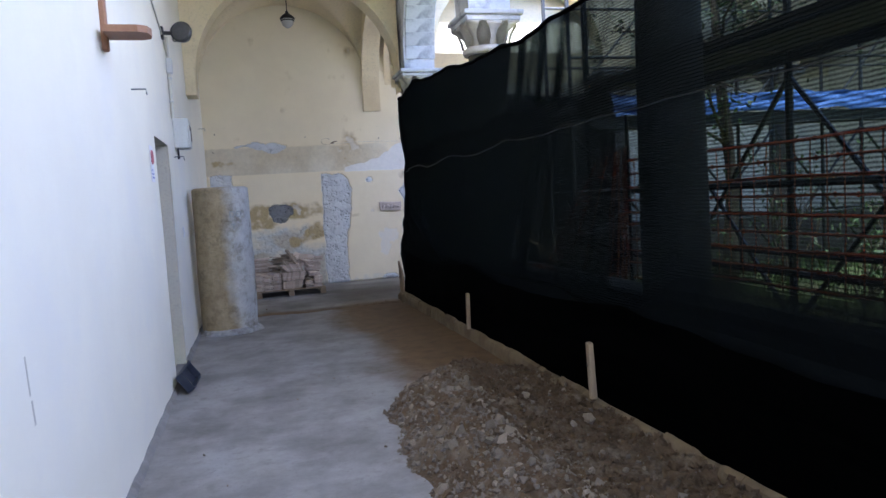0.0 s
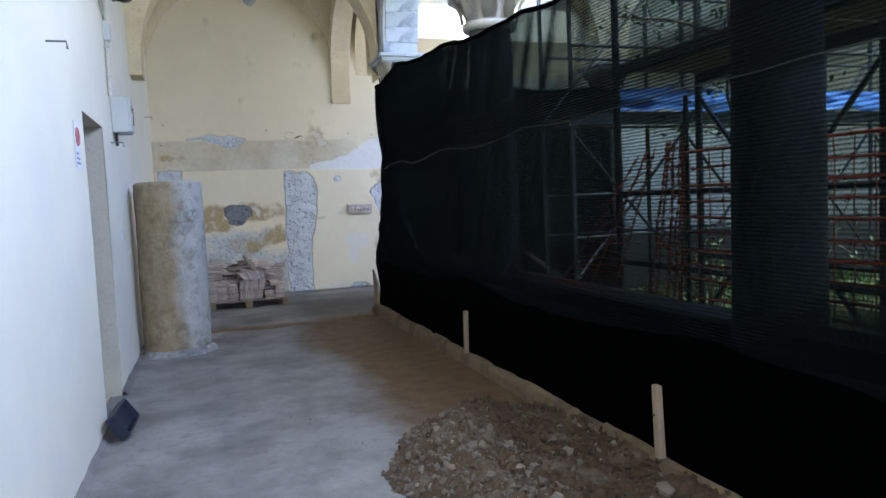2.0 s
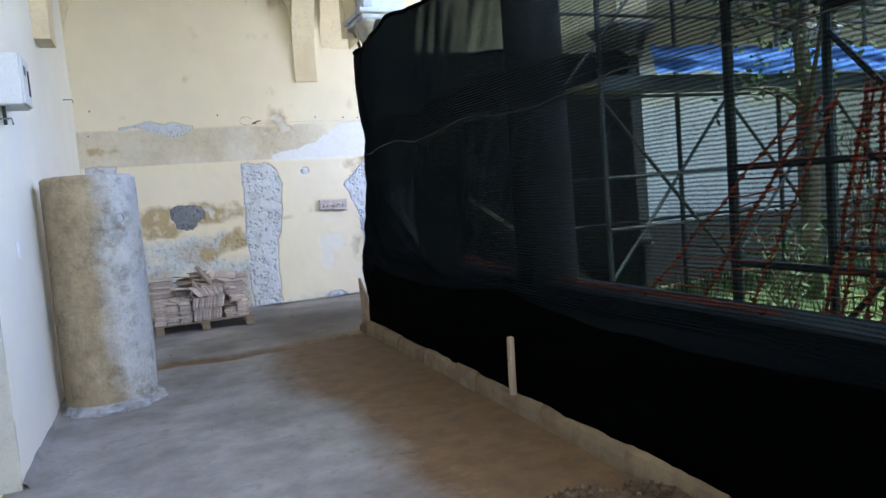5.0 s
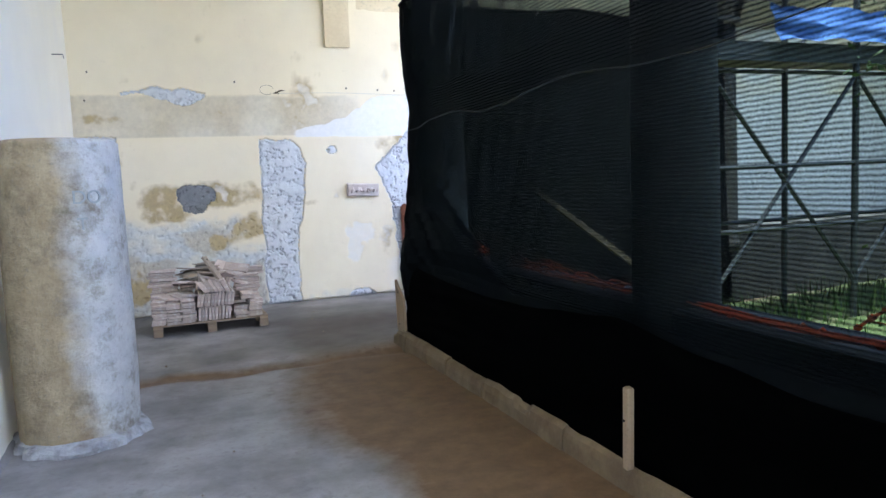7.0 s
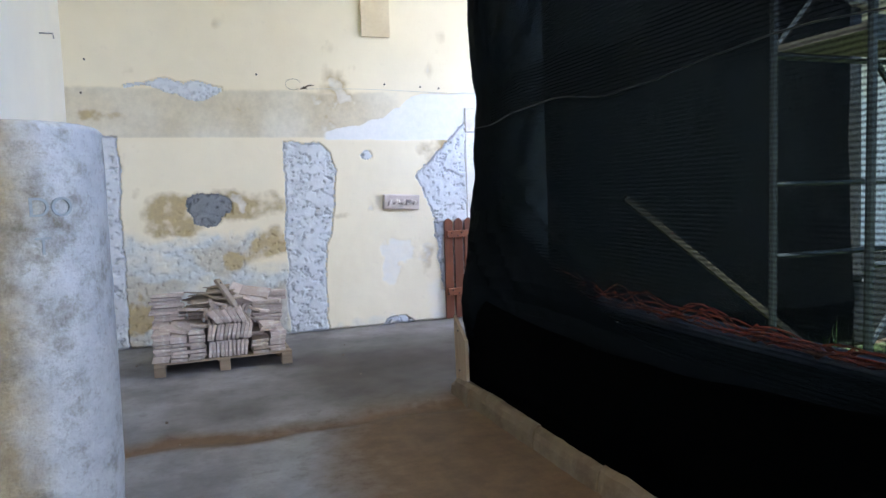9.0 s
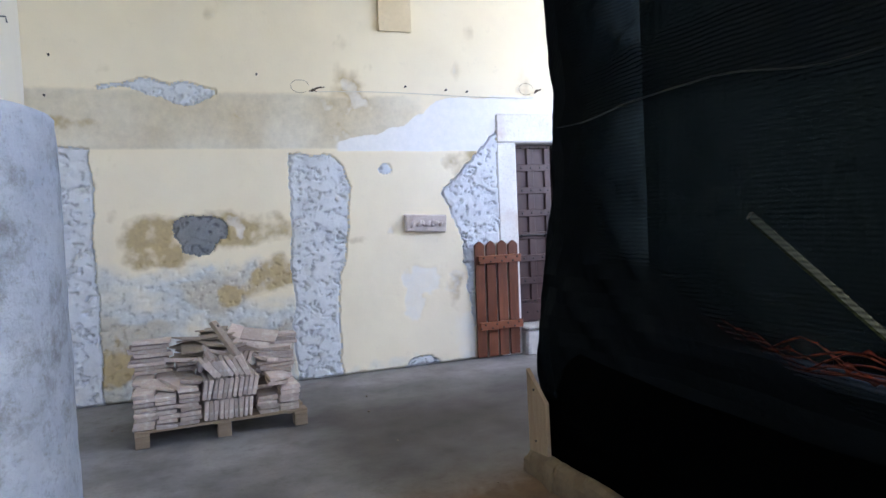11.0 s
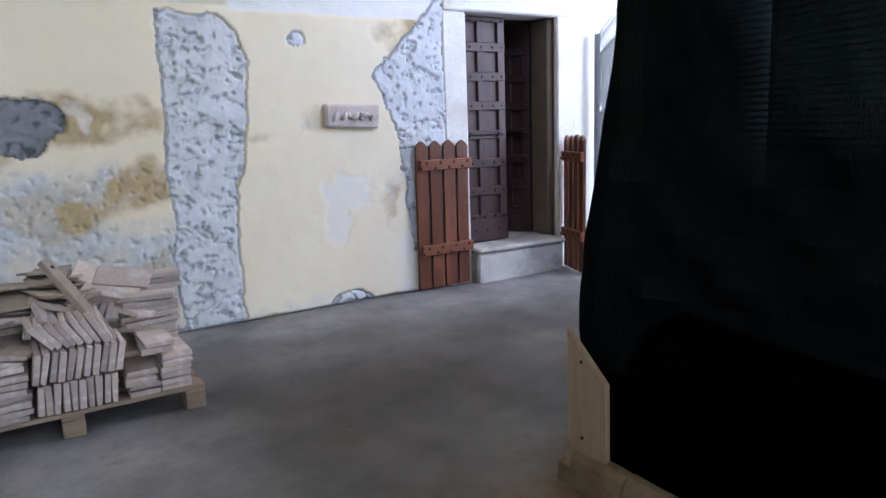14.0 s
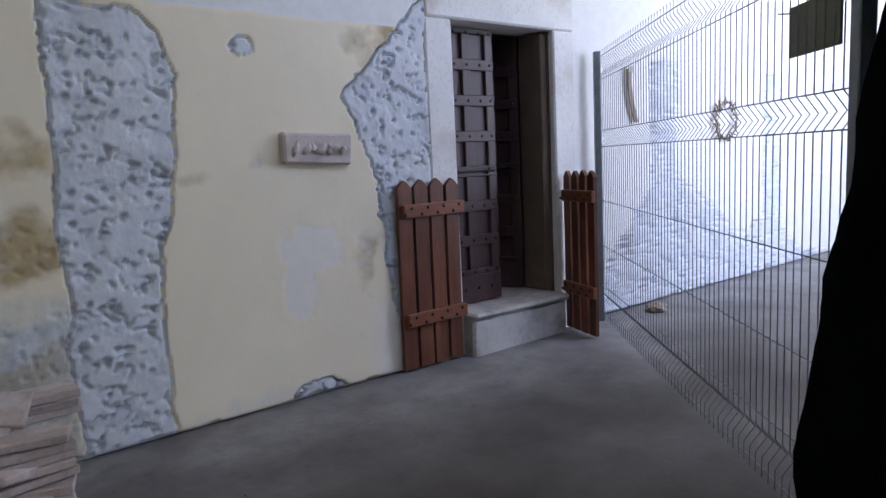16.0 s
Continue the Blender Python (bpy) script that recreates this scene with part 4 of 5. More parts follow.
for b in steps(0.04, 0.98, 0.055):
    tube(bm, [fan_place(a, b + 0.06 * a) for a in steps(0, 0.36, 0.06)], 0.0045, 3)
    tube(bm, [fan_place(a, min(1.0, b + 0.03 * N(a * 8, b * 9))) for a in (0.62, 0.71, 0.8, 0.9, 1.0)], 0.0045, 3)
part("cross_strands", bm, M["orange"], barrier)
kv, kf = [], []
for pts, gap in [(r, 2) for r in runs] + [(r, 1) for r in fans] + [(r, 9) for r in slumps]:
    for q in pts[1::gap]:
        q, i0 = Vector(q), len(kv)
        kv += [tuple(q + Vector(w)) for w in ((0.012, 0, 0), (-0.012, 0, 0), (0, 0.026, 0), (0, -0.026, 0), (0, 0, 0.017), (0, 0, -0.017))]
        kf += [(i0 + a, i0 + b, i0 + d) for a, b, d in ((0, 2, 4), (2, 1, 4), (1, 3, 4), (3, 0, 4), (2, 0, 5), (1, 2, 5), (3, 1, 5), (0, 3, 5))]
me = bpy.data.meshes.new("knots")
me.from_pydata(kv, [], kf)
me.materials.append(M["orange"])
piece("knots", me, barrier)["kind"] = "stuff"
bm = bmesh.new()
tube(bm, [(BX + 0.02, 3.96, 0.0), (BX + 0.015, 3.95, 1.2), (BX + 0.02, 3.96, 2.1)], 0.016, 8)
part("rod", bm, M["steel"], barrier, "dark steel rod that holds the mesh")

# ---- shade net ----
NET_TOP = ((-3.6, 2.8), (3.3, 2.79), (4.4, 2.79), (5.5, 2.9), (7.2, 3.04), (8.0, 3.12), (9.3, 3.12), (11.0, 3.1))


def net_line(s, z=0.0):
    """The net's foot line: along the kerb, then round the corner column and, unseen, along the side arm."""
    if s < 9.55:
        return 2.345, s, 1.0, 0.0
    a = min(1.0, (s - 9.55) / 0.5) * math.pi / 2
    x, y = 2.665 - 0.32 * math.cos(a), 9.62 + (0.34 - 0.10 * smooth01(0.45, 1.1, z) - 0.10 * smooth01(0.9, 2.0, z)) * math.sin(a)
    if s > 10.05:
        x += s - 10.05
        y += (9.52 - y) * smooth01(10.1, 10.5, s)
    return x, y, math.cos(a), -math.sin(a)


def crease(s, z, s0, z0, s1, z1, width):
    """1 on the line from (s0, z0) to (s1, z1), falling off over the width."""
    dx, dz = s1 - s0, z1 - z0
    t = min(1.0, max(0.0, ((s - s0) * dx + (z - z0) * dz) / (dx * dx + dz * dz)))
    return math.exp(-(((s - s0 - t * dx) ** 2 + (z - z0 - t * dz) ** 2) / width ** 2))


PULLS = ((9.5, 1.95, 8.75, 1.25), (9.45, 2.0, 9.15, 1.2), (9.4, 1.45, 8.7, 0.95), (9.55, 1.2, 8.9, 0.75), (9.3, 2.6, 8.6, 2.1), (9.4, 0.8, 8.4, 0.62), (8.6, 1.5, 7.9, 1.0), (9.2, 1.75, 8.35, 1.5))


def net_place(s, v):
    top = lerp_table(NET_TOP, s) + 0.02 * N(s * 3) - 0.05 * abs(math.sin(s * 1.9)) * smooth01(4, 5, s)
    low = 0.43 + 0.03 * N(s * 1.2, 9)
    z = low + (top - low) * v
    x, y, nx, ny = net_line(s, z)
    off = 0.022 * N(s * 1.4, z * 0.5) + 0.012 * N(s * 5 + z * 2.2, z * 1.2, 4)
    off += 0.02 * math.sin(3.1 * s + 1.8 * z) * smooth01(0.9, 0.2, v) - 0.03 * (1 - v) ** 3
    if 7.5 < s < 10.2:
        off += smooth01(7.8, 9.3, s) * (0.045 * N(s * 4 + 3 * z, z * 2.5, 6) + 0.02 * abs(N(s * 7 - 6 * z, z * 4, 3)))
        off -= 0.035 * max(crease(s, z, *q, 0.05) for q in PULLS) if s > 7.7 else 0.0
    x += 0.05 * nx * smooth01(0.95, 0.75, z)
    near = smooth01(8.7, 9.6, s) * smooth01(10.6, 9.9, s)
    x += near * (0.075 * smooth01(0.95, 1.9, z) - 0.06 * math.exp(-((z - 0.72) / 0.28) ** 2))
    return (x - nx * max(-0.08, -off), y - ny * off, z)


net = thing("shade_net", pose(0, 0, 0), "dark green-black shade net hung along the arcade", "shade net")


def net_density(s, v):
    """Where the net is denser: where two strips overlap, and, to darken the view through it, in its lower part and at
    the corner.
    """
    z = 0.43 + (lerp_table(NET_TOP, s) - 0.43) * v
    w = 0.03 * N(s * 1.1, 7)
    d = 0.72 * smooth01(1.97, 2.0, z + w) * smooth01(2.30, 2.26, z + w)
    d = max(d, smooth01(0.95, 0.72, z + 0.06 * N(s * 1.5, 4) - 0.28 * smooth01(2.9, 2.3, s) - 0.25 * smooth01(7.3, 8.4, s) - 0.25 * smooth01(8.2, 8.8, s)))
    d = max(d, 0.96 * smooth01(8.8, 9.3, s + 0.3 * (1.6 - z) + 0.3 * N(s * 3, z * 2, 5)))
    return (d, 0, 0)


PLEAT = 0.0028
# the stretch past 10.1 is unseen and added to shade the floor there
cols_net = steps(YS, 10.1, PLEAT) + steps(10.1, 13.4, 0.05)[1:]
pleat_of = {u: (0.0017 if i % 2 else -0.0017) if u < 10.0 else 0.0 for i, u in enumerate(cols_net)}


def net_fine(s, v):
    """The net with the fine upright ribs of its knit."""
    q, w = net_coarse(s, v), pleat_of[s]
    a = min(1.0, max(0.0, (s - 9.55) / 0.5)) * math.pi / 2
    return (q[0] + w * math.cos(a), q[1] - w * math.sin(a), q[2])


coarse_s = steps(YS, 13.4, 0.04)
coarse_rows = {}


def net_coarse(s, v):
    if v not in coarse_rows:
        coarse_rows[v] = [net_place(u, v) for u in coarse_s]
    row = coarse_rows[v]
    t = (s - YS) / (13.4 - YS) * (len(coarse_s) - 1)
    i = min(len(coarse_s) - 2, max(0, int(t)))
    t -= i
    return tuple(a + (b - a) * t for a, b in zip(row[i], row[i + 1]))


ob = sheet("upper_sheet", cols_net, steps(0, 1, 0.028), net_fine, [M["net"]], colours=net_density, attr="layers", smooth=False)
ob.parent = net
def skirt(s, v):
    """Heavy black cloth over the net's foot, its upper edge sagging between the posts."""
    top = 0.80 - 0.10 * abs(math.sin(s * 0.93 + 0.4)) + 0.03 * N(s * 2, 3)
    z = 0.115 + (top - 0.115) * v
    x, y, nx, ny = net_line(s, z)
    out = 0.024 + 0.008 * N(s * 3, v * 2, 7) + 0.012 * math.sin(9 * z + 1.5 * s + 2 * N(s * 0.8)) * math.sin(math.pi * v) + 0.01 * N(s * 1.5 + 6 * v, v * 7, 4)
    return (x - nx * max(0.004, out) - 0.012 * (1 - v) ** 2, y - ny * out, z)


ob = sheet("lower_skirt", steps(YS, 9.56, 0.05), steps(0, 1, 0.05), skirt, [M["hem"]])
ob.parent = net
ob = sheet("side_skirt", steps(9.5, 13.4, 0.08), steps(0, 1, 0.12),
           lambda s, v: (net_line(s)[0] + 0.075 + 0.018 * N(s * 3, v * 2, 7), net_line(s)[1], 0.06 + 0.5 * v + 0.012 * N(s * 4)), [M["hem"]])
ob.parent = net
bm = bmesh.new()
tube(bm, [Vector(net_place(u, (2.0 - 0.03 * N(u * 1.1, 7) - 0.43) / (lerp_table(NET_TOP, u) - 0.43))) + Vector((-0.006, 0, 0)) for u in steps(YS, 9.5, 0.1)], 0.0035, 6)
part("seam_cord", bm, M["cord"], net, "thin dark cord along the overlap of two strips")
bm = bmesh.new()
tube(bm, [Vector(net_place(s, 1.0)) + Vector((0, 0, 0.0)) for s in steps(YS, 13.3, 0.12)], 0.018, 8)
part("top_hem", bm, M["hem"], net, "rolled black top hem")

def stake(y, lean, h, mat=None):
    s = thing("stake", pose(2.272, y, 0.115, 0, lean, 0), "short raw wooden stake that holds the net at the kerb", "stake", "net stakes")
    bm = boxmesh(-0.02, 0.02, -0.021, 0.021, 0.0, h, 0.004, 0.003)
    part("post", bm, mat or M["stake"], s)
    bm = bmesh.new()
    tube(bm, [(-0.022, 0, h * 0.6), (-0.032, 0, h * 0.6)], 0.006, 6)
    part("nail_head", bm, M["iron"], s)


for y in (6.17, 3.32, 0.4, -2.5):
    stake(y, 1.5 if y > 5 else -2, 0.39)
# wide board at the corner
s = thing("corner_board", pose(2.285, 9.648, 0.07, 0, -1, 3), "pale pine board standing under the net's corner", "board")
bm = boxmesh(-0.012, 0.012, -0.093, 0.093, 0.05, 0.53)
for v in bm.verts:
    if v.co.z > 0.4 and v.co.y < 0:
        v.co.z -= 0.17
part("plank", bm, M["stake"], s)
for z in (0.12, 0.42):
    bm = bmesh.new()
    tube(bm, [(-0.012, 0.02, z), (-0.017, 0.02, z)], 0.007, 8)
    part("nail_head", bm, M["iron"], s)

# ---- big door ----
bm = boxmesh(DX0 - 0.225, DX0, YE - 0.003, YE + 0.10, -0.02, DZ1, 0.012)
surround = thing("door_1", pose(0, 0, 0), "whitewashed stone door surround with a lintel", "door surround", kind="structure")
part("jamb", bm, M["doorstone"], surround)
part("jamb", boxmesh(DX1, DX1 + 0.225, YE - 0.012, YE + 0.05, -0.02, DZ1, 0.012), M["doorstone"], surround)
part("reveal", boxmesh(DX1 + 0.002, DX1 + 0.2, YE + 0.051, YE + 0.28, 0, DZ1, 0.004), M["reveal"], surround, "dark brown stone reveal")
part("reveal", boxmesh(DX0 - 0.2, DX0 - 0.002, YE + 0.101, YE + 0.28, 0, DZ1, 0.004), M["reveal"], surround, "dark brown stone reveal")
part("lintel", boxmesh(DX0 - 0.225, DX1 + 0.225, YE - 0.016, YE + 0.28, DZ1, DZ1 + 0.3, 0.014), M["doorstone"], surround)
bm = boxmesh(DX0 - 0.003, DX1 - 0.012, YE - 0.10, YE + 0.5, -0.02, DZ0 - 0.045, 0.02, 0.004)
part("riser", bm, M["sill"], surround, "stained stone step riser")
part("sill", boxmesh(DX0 + 0.001, DX1 - 0.01, YE - 0.13, YE + 0.5, DZ0 - 0.043, DZ0, 0.015, 0.003), M["sill"], surround, "worn stone door sill")
part("inner_jamb", boxmesh(DX1 - 0.06, DX1 - 0.002, YE + 0.06, YE + 0.30, DZ0 + 0.002, DZ1 - 0.003, 0.01), M["reveal"], surround, "bare brown stone inner jamb")
room = boxmesh(3.0, 3.1, YE + 0.29, 16.2, -0.1, 3.4)
box(room, 6.0, 6.1, YE + 0.29, 16.2, -0.1, 3.4)
box(room, 3.0, 6.1, 16.2, 16.3, -0.1, 3.4)
box(room, 3.0, 6.1, YE + 0.29, 16.3, 3.4, 3.5)
box(room, 3.1, 6.0, YE + 0.5, 16.2, -0.1, DZ0 - 0.01)
box(room, 3.0, DX0 - 0.004, YE + 0.283, YE + 0.33, -0.1, 3.4)
box(room, DX1 + 0.004, 6.1, YE + 0.283, YE + 0.33, -0.1, 3.4)
box(room, DX0, DX1, YE + 0.283, YE + 0.33, DZ1 + 0.004, 3.4)
tagged(finish("wall_inner_room", room, M["jamb"]), "unlit room behind the big door", "room walls", kind="structure")


def panel_leaf(m, width, label, flip=1):
    """A studded leaf, hinge at the origin, running along +x, front towards -y."""
    d = thing("panelled_door_leaf", m, label, "door", "big door leaves")
    h = DZ1 - DZ0 - 0.02
    part("backing", boxmesh(0, width, 0.012, 0.05, 0, h), M["door"], d)
    rows = 7
    foot = 0.2
    gap = (h - foot) / rows
    for x0, x1 in ((0, 0.075), (width / 2 - 0.04, width / 2 + 0.04), (width - 0.075, width)):
        part("stile", boxmesh(x0, x1, -0.012, 0.02, foot - 0.03, h, 0.005), M["door"], d)
    part("foot_board", boxmesh(0, width, -0.024, 0.0115, 0, foot, 0.006), M["door"], d)
    for i in range(rows + 1):
        z = foot + gap * i
        r = part("rail", boxmesh(0.0, width, -0.017, 0.02, max(foot, z - 0.038), min(h, z + 0.038), 0.005), M["door"], d)
        for x in (0.04, width / 2, width - 0.04, width * 0.27, width * 0.73):
            piece("stud", stud_mesh, r, pose(x, -0.018, min(h - 0.03, max(foot + 0.02, z))))
    for x in (0.06, width * 0.3, width * 0.55, width * 0.8):
        piece("stud", stud_mesh, d, pose(x, -0.025, 0.1))
    bm = bmesh.new()
    tube(bm, [(width * 0.12, -0.035, h * 0.49), (width * 0.9, -0.035, h * 0.49)], 0.011, 8)
    for x in (0.2, 0.8):
        tube(bm, [(width * x, -0.02, h * 0.49 - 0.02), (width * x, -0.045, h * 0.49 + 0.015)], 0.012, 6)
    part("bolt", bm, M["iron"], d, "iron sliding bolt")
    return d


bm = bmesh.new()
lathe(bm, [(0.011, 0.0), (0.009, 0.005), (0.004, 0.009)], 8)
bmesh.ops.rotate(bm, verts=bm.verts, cent=(0, 0, 0), matrix=Matrix.Rotation(math.pi / 2, 3, "X"))
stud_mesh = bpy.data.meshes.new("stud")
bm.to_mesh(stud_mesh)
bm.free()
stud_mesh.materials.append(M["iron"])
panel_leaf(pose(DX0 + 0.004, YE + 0.17, DZ0 + 0.01), 0.50, "closed dark brown panelled door leaf with studs")
panel_leaf(pose(DX1 - 0.07 - 0.21, YE + 0.30 + 0.41, DZ0 + 0.01, 0, 0, -63), 0.46, "open dark brown panelled door leaf swung inwards")


def picket_gate(m, width, label, boards=4):
    """Low gate, hinge at the origin, along +x, front towards -y."""
    g = thing("picket_gate", m, label, "gate", "low picket gates")
    step = width / boards
    bw = step - 0.026
    for i in range(boards):
        bm = bmesh.new()
        x0, top = step * i + 0.012, 1.22 + random.uniform(-0.008, 0.008)
        prof = [(x0, 0.02), (x0 + bw, 0.02), (x0 + bw, top - 0.045), (x0 + bw * 0.72, top - 0.015), (x0 + bw / 2, top), (x0 + bw * 0.28, top - 0.015), (x0, top - 0.045)]
        fr = [bm.verts.new((x, 0, z)) for x, z in prof]
        bk = [bm.verts.new((x, 0.028, z)) for x, z in prof]
        bm.faces.new(fr)
        bm.faces.new(bk[::-1])
        for k in range(len(prof)):
            bm.faces.new((fr[k], bk[k], bk[(k + 1) % len(prof)], fr[(k + 1) % len(prof)]))
        bmesh.ops.recalc_face_normals(bm, faces=bm.faces)
        part("board", bm, M["gate"], g)
    for z in (0.30, 0.99):
        r = part("rail", boxmesh(0.03, width + 0.01, -0.035, -0.001, z, z + 0.085, 0.006), M["gate_rail"], g, "orange-brown cross rail with studs")
        for i in range(boards):
            for dx, dz in ((-0.025, 0.022), (0.025, 0.06)):
                piece("stud", stud_mesh, r, pose(step * i + 0.012 + bw / 2 + dx, -0.036, z + dz))
    return g


picket_gate(pose(3.275, YE - 0.05, 0.0, 0.6, 0, 1.5), 0.52, "reddish-brown picket gate folded back against the wall")
picket_gate(pose(4.845, YE - 0.02, 0.0, 0, 0, -108), 0.43, "reddish-brown picket gate standing open beside the step")

# ---- wall fittings of the end wall ----
s = thing("carved_stone", pose(2.555, YE - 0.055, 1.36, 0, 2.2, 0), "broken pinkish marble slab with worn relief on the wall", "carved stone")
bm = boxmesh(0, 0.43, 0, 0.07, 0, 0.17, 0.012, 0.008)
part("slab", bm, M["marble"], s)
for k, (u, a, ln) in enumerate(((0.06, 75, 0.10), (0.13, 60, 0.09), (0.17, 100, 0.06), (0.22, 30, 0.07), (0.27, 80, 0.05), (0.31, 10, 0.07), (0.36, 70, 0.06))):
    bm = bmesh.new()
    pts = [(u + ln * (t - 0.5) * math.cos(radians(a)) + 0.012 * math.sin(3 * t), -0.004, 0.085 + ln * (t - 0.5) * math.sin(radians(a)) + 0.01 * math.sin(5 * t + k)) for t in (0, 0.3, 0.6, 1.0)]
    tube(bm, pts, [0.010, 0.022, 0.019, 0.008], 8)
    part("relief", bm, M["marble"], s, smooth=True)


def wire_tuft(x, z, size, label):
    random.seed(int(x * 100))
    s = thing("wire_stub", pose(x, YE, z), label, "wire stub")
    bm = bmesh.new()
    for k in range(5):
        e = Vector((random.uniform(-0.6, 1.2), random.uniform(-1, -0.5), random.uniform(-0.2, 0.7))) * size
        tube(bm, [(0, 0.01, 0), e * 0.5 + Vector((0, 0, 0.01)), e], [0.008, 0.006, 0.004], 5)
    part("wires", bm, M["bark"], s)
    bm = bmesh.new()
    tube(bm, [(-0.02 - 0.09 + 0.085 * math.cos(a), -0.012, 0.04 + 0.06 * math.sin(a)) for a in steps(0.3, 5.4, 0.4)], 0.002, 4)
    part("loop", bm, M["bark"], s)


wire_tuft(1.70, 2.72, 0.10, "frayed brown wire stub with a loose loop")
wire_tuft(4.08, 2.76, 0.06, "small frayed wire stub above the door")
bm = bmesh.new()
tube(bm, [(1.75 + 2.3 * t, YE - 0.008, 2.725 + 0.012 * math.sin(6 * t) - 0.01) for t in steps(0, 1, 0.05)], 0.003, 4)
tagged(finish("wall_wire", bm, M["pipe"]), "thin wire stapled along the end wall", "wire")
for x, z in ((2.62, 2.78), (3.05, 2.76), (3.28, 2.75), (1.2, 2.85), (-0.5, 2.62), (-0.45, 2.95)):
    bm = bmesh.new()
    tube(bm, [(x, YE + 0.005, z), (x, YE - 0.03, z + 0.004)], 0.006, 6)
    tube(bm, [(x, YE - 0.03, z + 0.004), (x, YE - 0.034, z + 0.004)], 0.011, 6)
    tagged(finish("nail", bm, M["iron"]), "rusty iron nail in the end wall", "nail", "wall nails")

# ---- fittings of the side wall ----
s = thing("wooden_bracket", pose(XL, 3.5, 2.53), "brown wooden wall bracket with a rounded arm", "bracket")
part("batten", boxmesh(-0.005, 0.035, 0.09, 0.15, 0.0, 0.62, 0.008), M["brown"], s)
bm = bmesh.new()
prof = [(0.035, -0.05), (0.22, -0.05), (0.27, -0.02), (0.285, 0.06), (0.27, 0.14), (0.22, 0.17), (0.035, 0.17)]
lo = [bm.verts.new((x, y, 0.075)) for x, y in prof]
hi = [bm.verts.new((x, y, 0.115)) for x, y in prof]
bm.faces.new(lo[::-1])
bm.faces.new(hi)
for k in range(len(prof)):
    bm.faces.new((lo[k], lo[(k + 1) % len(prof)], hi[(k + 1) % len(prof)], hi[k]))
bmesh.ops.recalc_face_normals(bm, faces=bm.faces)
part("arm", bm, M["brown"], s)


def hook(y, z):
    s = thing("wall_hook", pose(XL, y, z), "small bent metal hook in the side wall", "hook", "wall hooks")
    bm = bmesh.new()
    tube(bm, [(-0.01, 0, 0), (0.10, 0, 0.0), (0.105, 0, -0.04)], 0.006, 6)
    part("rod", bm, M["zinc"], s)


hook(4.55, 2.46)
hook(11.6, 2.95)
hook(7.15, 2.16)

s = thing("conduit", pose(XL, 7.2, 0), "painted cable conduit with a junction box on the wall", "conduit")
bm = bmesh.new()
tube(bm, [(0.02, 0, 2.58), (0.02, 0, 3.45)], 0.018, 8)
part("pipe", bm, M["pipe"], s)
part("junction_box", boxmesh(0.0, 0.06, -0.05, 0.05, 3.06, 3.22, 0.008), M["greybox"], s)
for z in (2.75, 3.0):
    part("clip", boxmesh(0.0, 0.045, -0.028, 0.028, z, z + 0.02, 0.003), M["greybox"], s)
bm = bmesh.new()
tube(bm, [(0.02, 0.0, 3.25), (0.015, -0.35, 3.4), (0.012, -1.2, 3.62), (0.012, -2.4, 3.8)], 0.009, 6)
part("cable", bm, M["pipe"], s, "slack grey cable")

s = thing("meter_box", pose(XL, 7.32, 2.27), "grey metal electric box on the side wall", "electric box")
part("case", boxmesh(0, 0.15, 0, 0.30, 0, 0.33, 0.008), M["greybox"], s)
part("lid", boxmesh(0.151, 0.165, 0.01, 0.29, 0.01, 0.32, 0.004), M["greybox"], s)
bm = boxmesh(0.166, 0.172, 0.2, 0.24, 0.08, 0.25, 0.002)
part("latch", bm, M["iron"], s)
part("label_bar", boxmesh(0.166, 0.168, 0.06, 0.14, 0.2, 0.26), M["black"], s)
bm = bmesh.new()
tube(bm, [(0.03, 0.05, 0.0), (0.03, 0.05, -0.12)], 0.012, 6)
part("spout", bm, M["iron"], s)

s = thing("floodlight", pose(XL, 6.9, 3.42), "round black floodlight on a wall arm", "floodlight")
bm = bmesh.new()
tube(bm, [(0, 0, 0), (0.11, 0, 0)], 0.02, 8)
part("arm", bm, M["black"], s)
part("mount", boxmesh(0.0, 0.03, -0.05, 0.05, -0.06, 0.06, 0.004), M["black"], s)
bm = bmesh.new()
lathe(bm, [(0.05, -0.10), (0.085, -0.06), (0.10, 0.0), (0.11, 0.01), (0.11, 0.03)], 20)
h = part("housing", bm, M["black"], s, smooth=True)
h.matrix_basis = pose(0.21, -0.02, 0.0, 80, 0, -12)
bm = bmesh.new()
lathe(bm, [(0.095, 0.031), (0.09, 0.036), (0.05, 0.042)], 20)
part("lens", bm, M["lens"], h, "dark lens")
bm = bmesh.new()
tube(bm, [(0.11, 0.0, -0.06), (0.13, 0.0, -0.09), (0.16, 0, -0.08), (0.17, 0, -0.02)], 0.006, 6)
part("flex", bm, M["black"], s)

s = thing("paper_notice", pose(XL + 0.006, 5.18, 1.82), "white paper notice with a red ring and blue lines", "notice")
part("sheet", boxmesh(0.0, 0.002, 0, 0.2, 0, 0.3), M["paper"], s)
bm = bmesh.new()
tube(bm, [(0.004, 0.10 + 0.055 * math.cos(a), 0.205 + 0.055 * math.sin(a)) for a in steps(0, 2 * math.pi, 0.35)], 0.007, 4)
tube(bm, [(0.004, 0.065, 0.24), (0.004, 0.135, 0.17)], 0.006, 4)
part("red_ring", bm, M["red"], s, "red ring with a bar")
for k in range(3):
    part("text_bar", boxmesh(0.003, 0.004, 0.03, 0.17 - 0.03 * k, 0.03 + 0.03 * k, 0.043 + 0.03 * k), M["blueprint"], s, "blue bar of unreadable print")
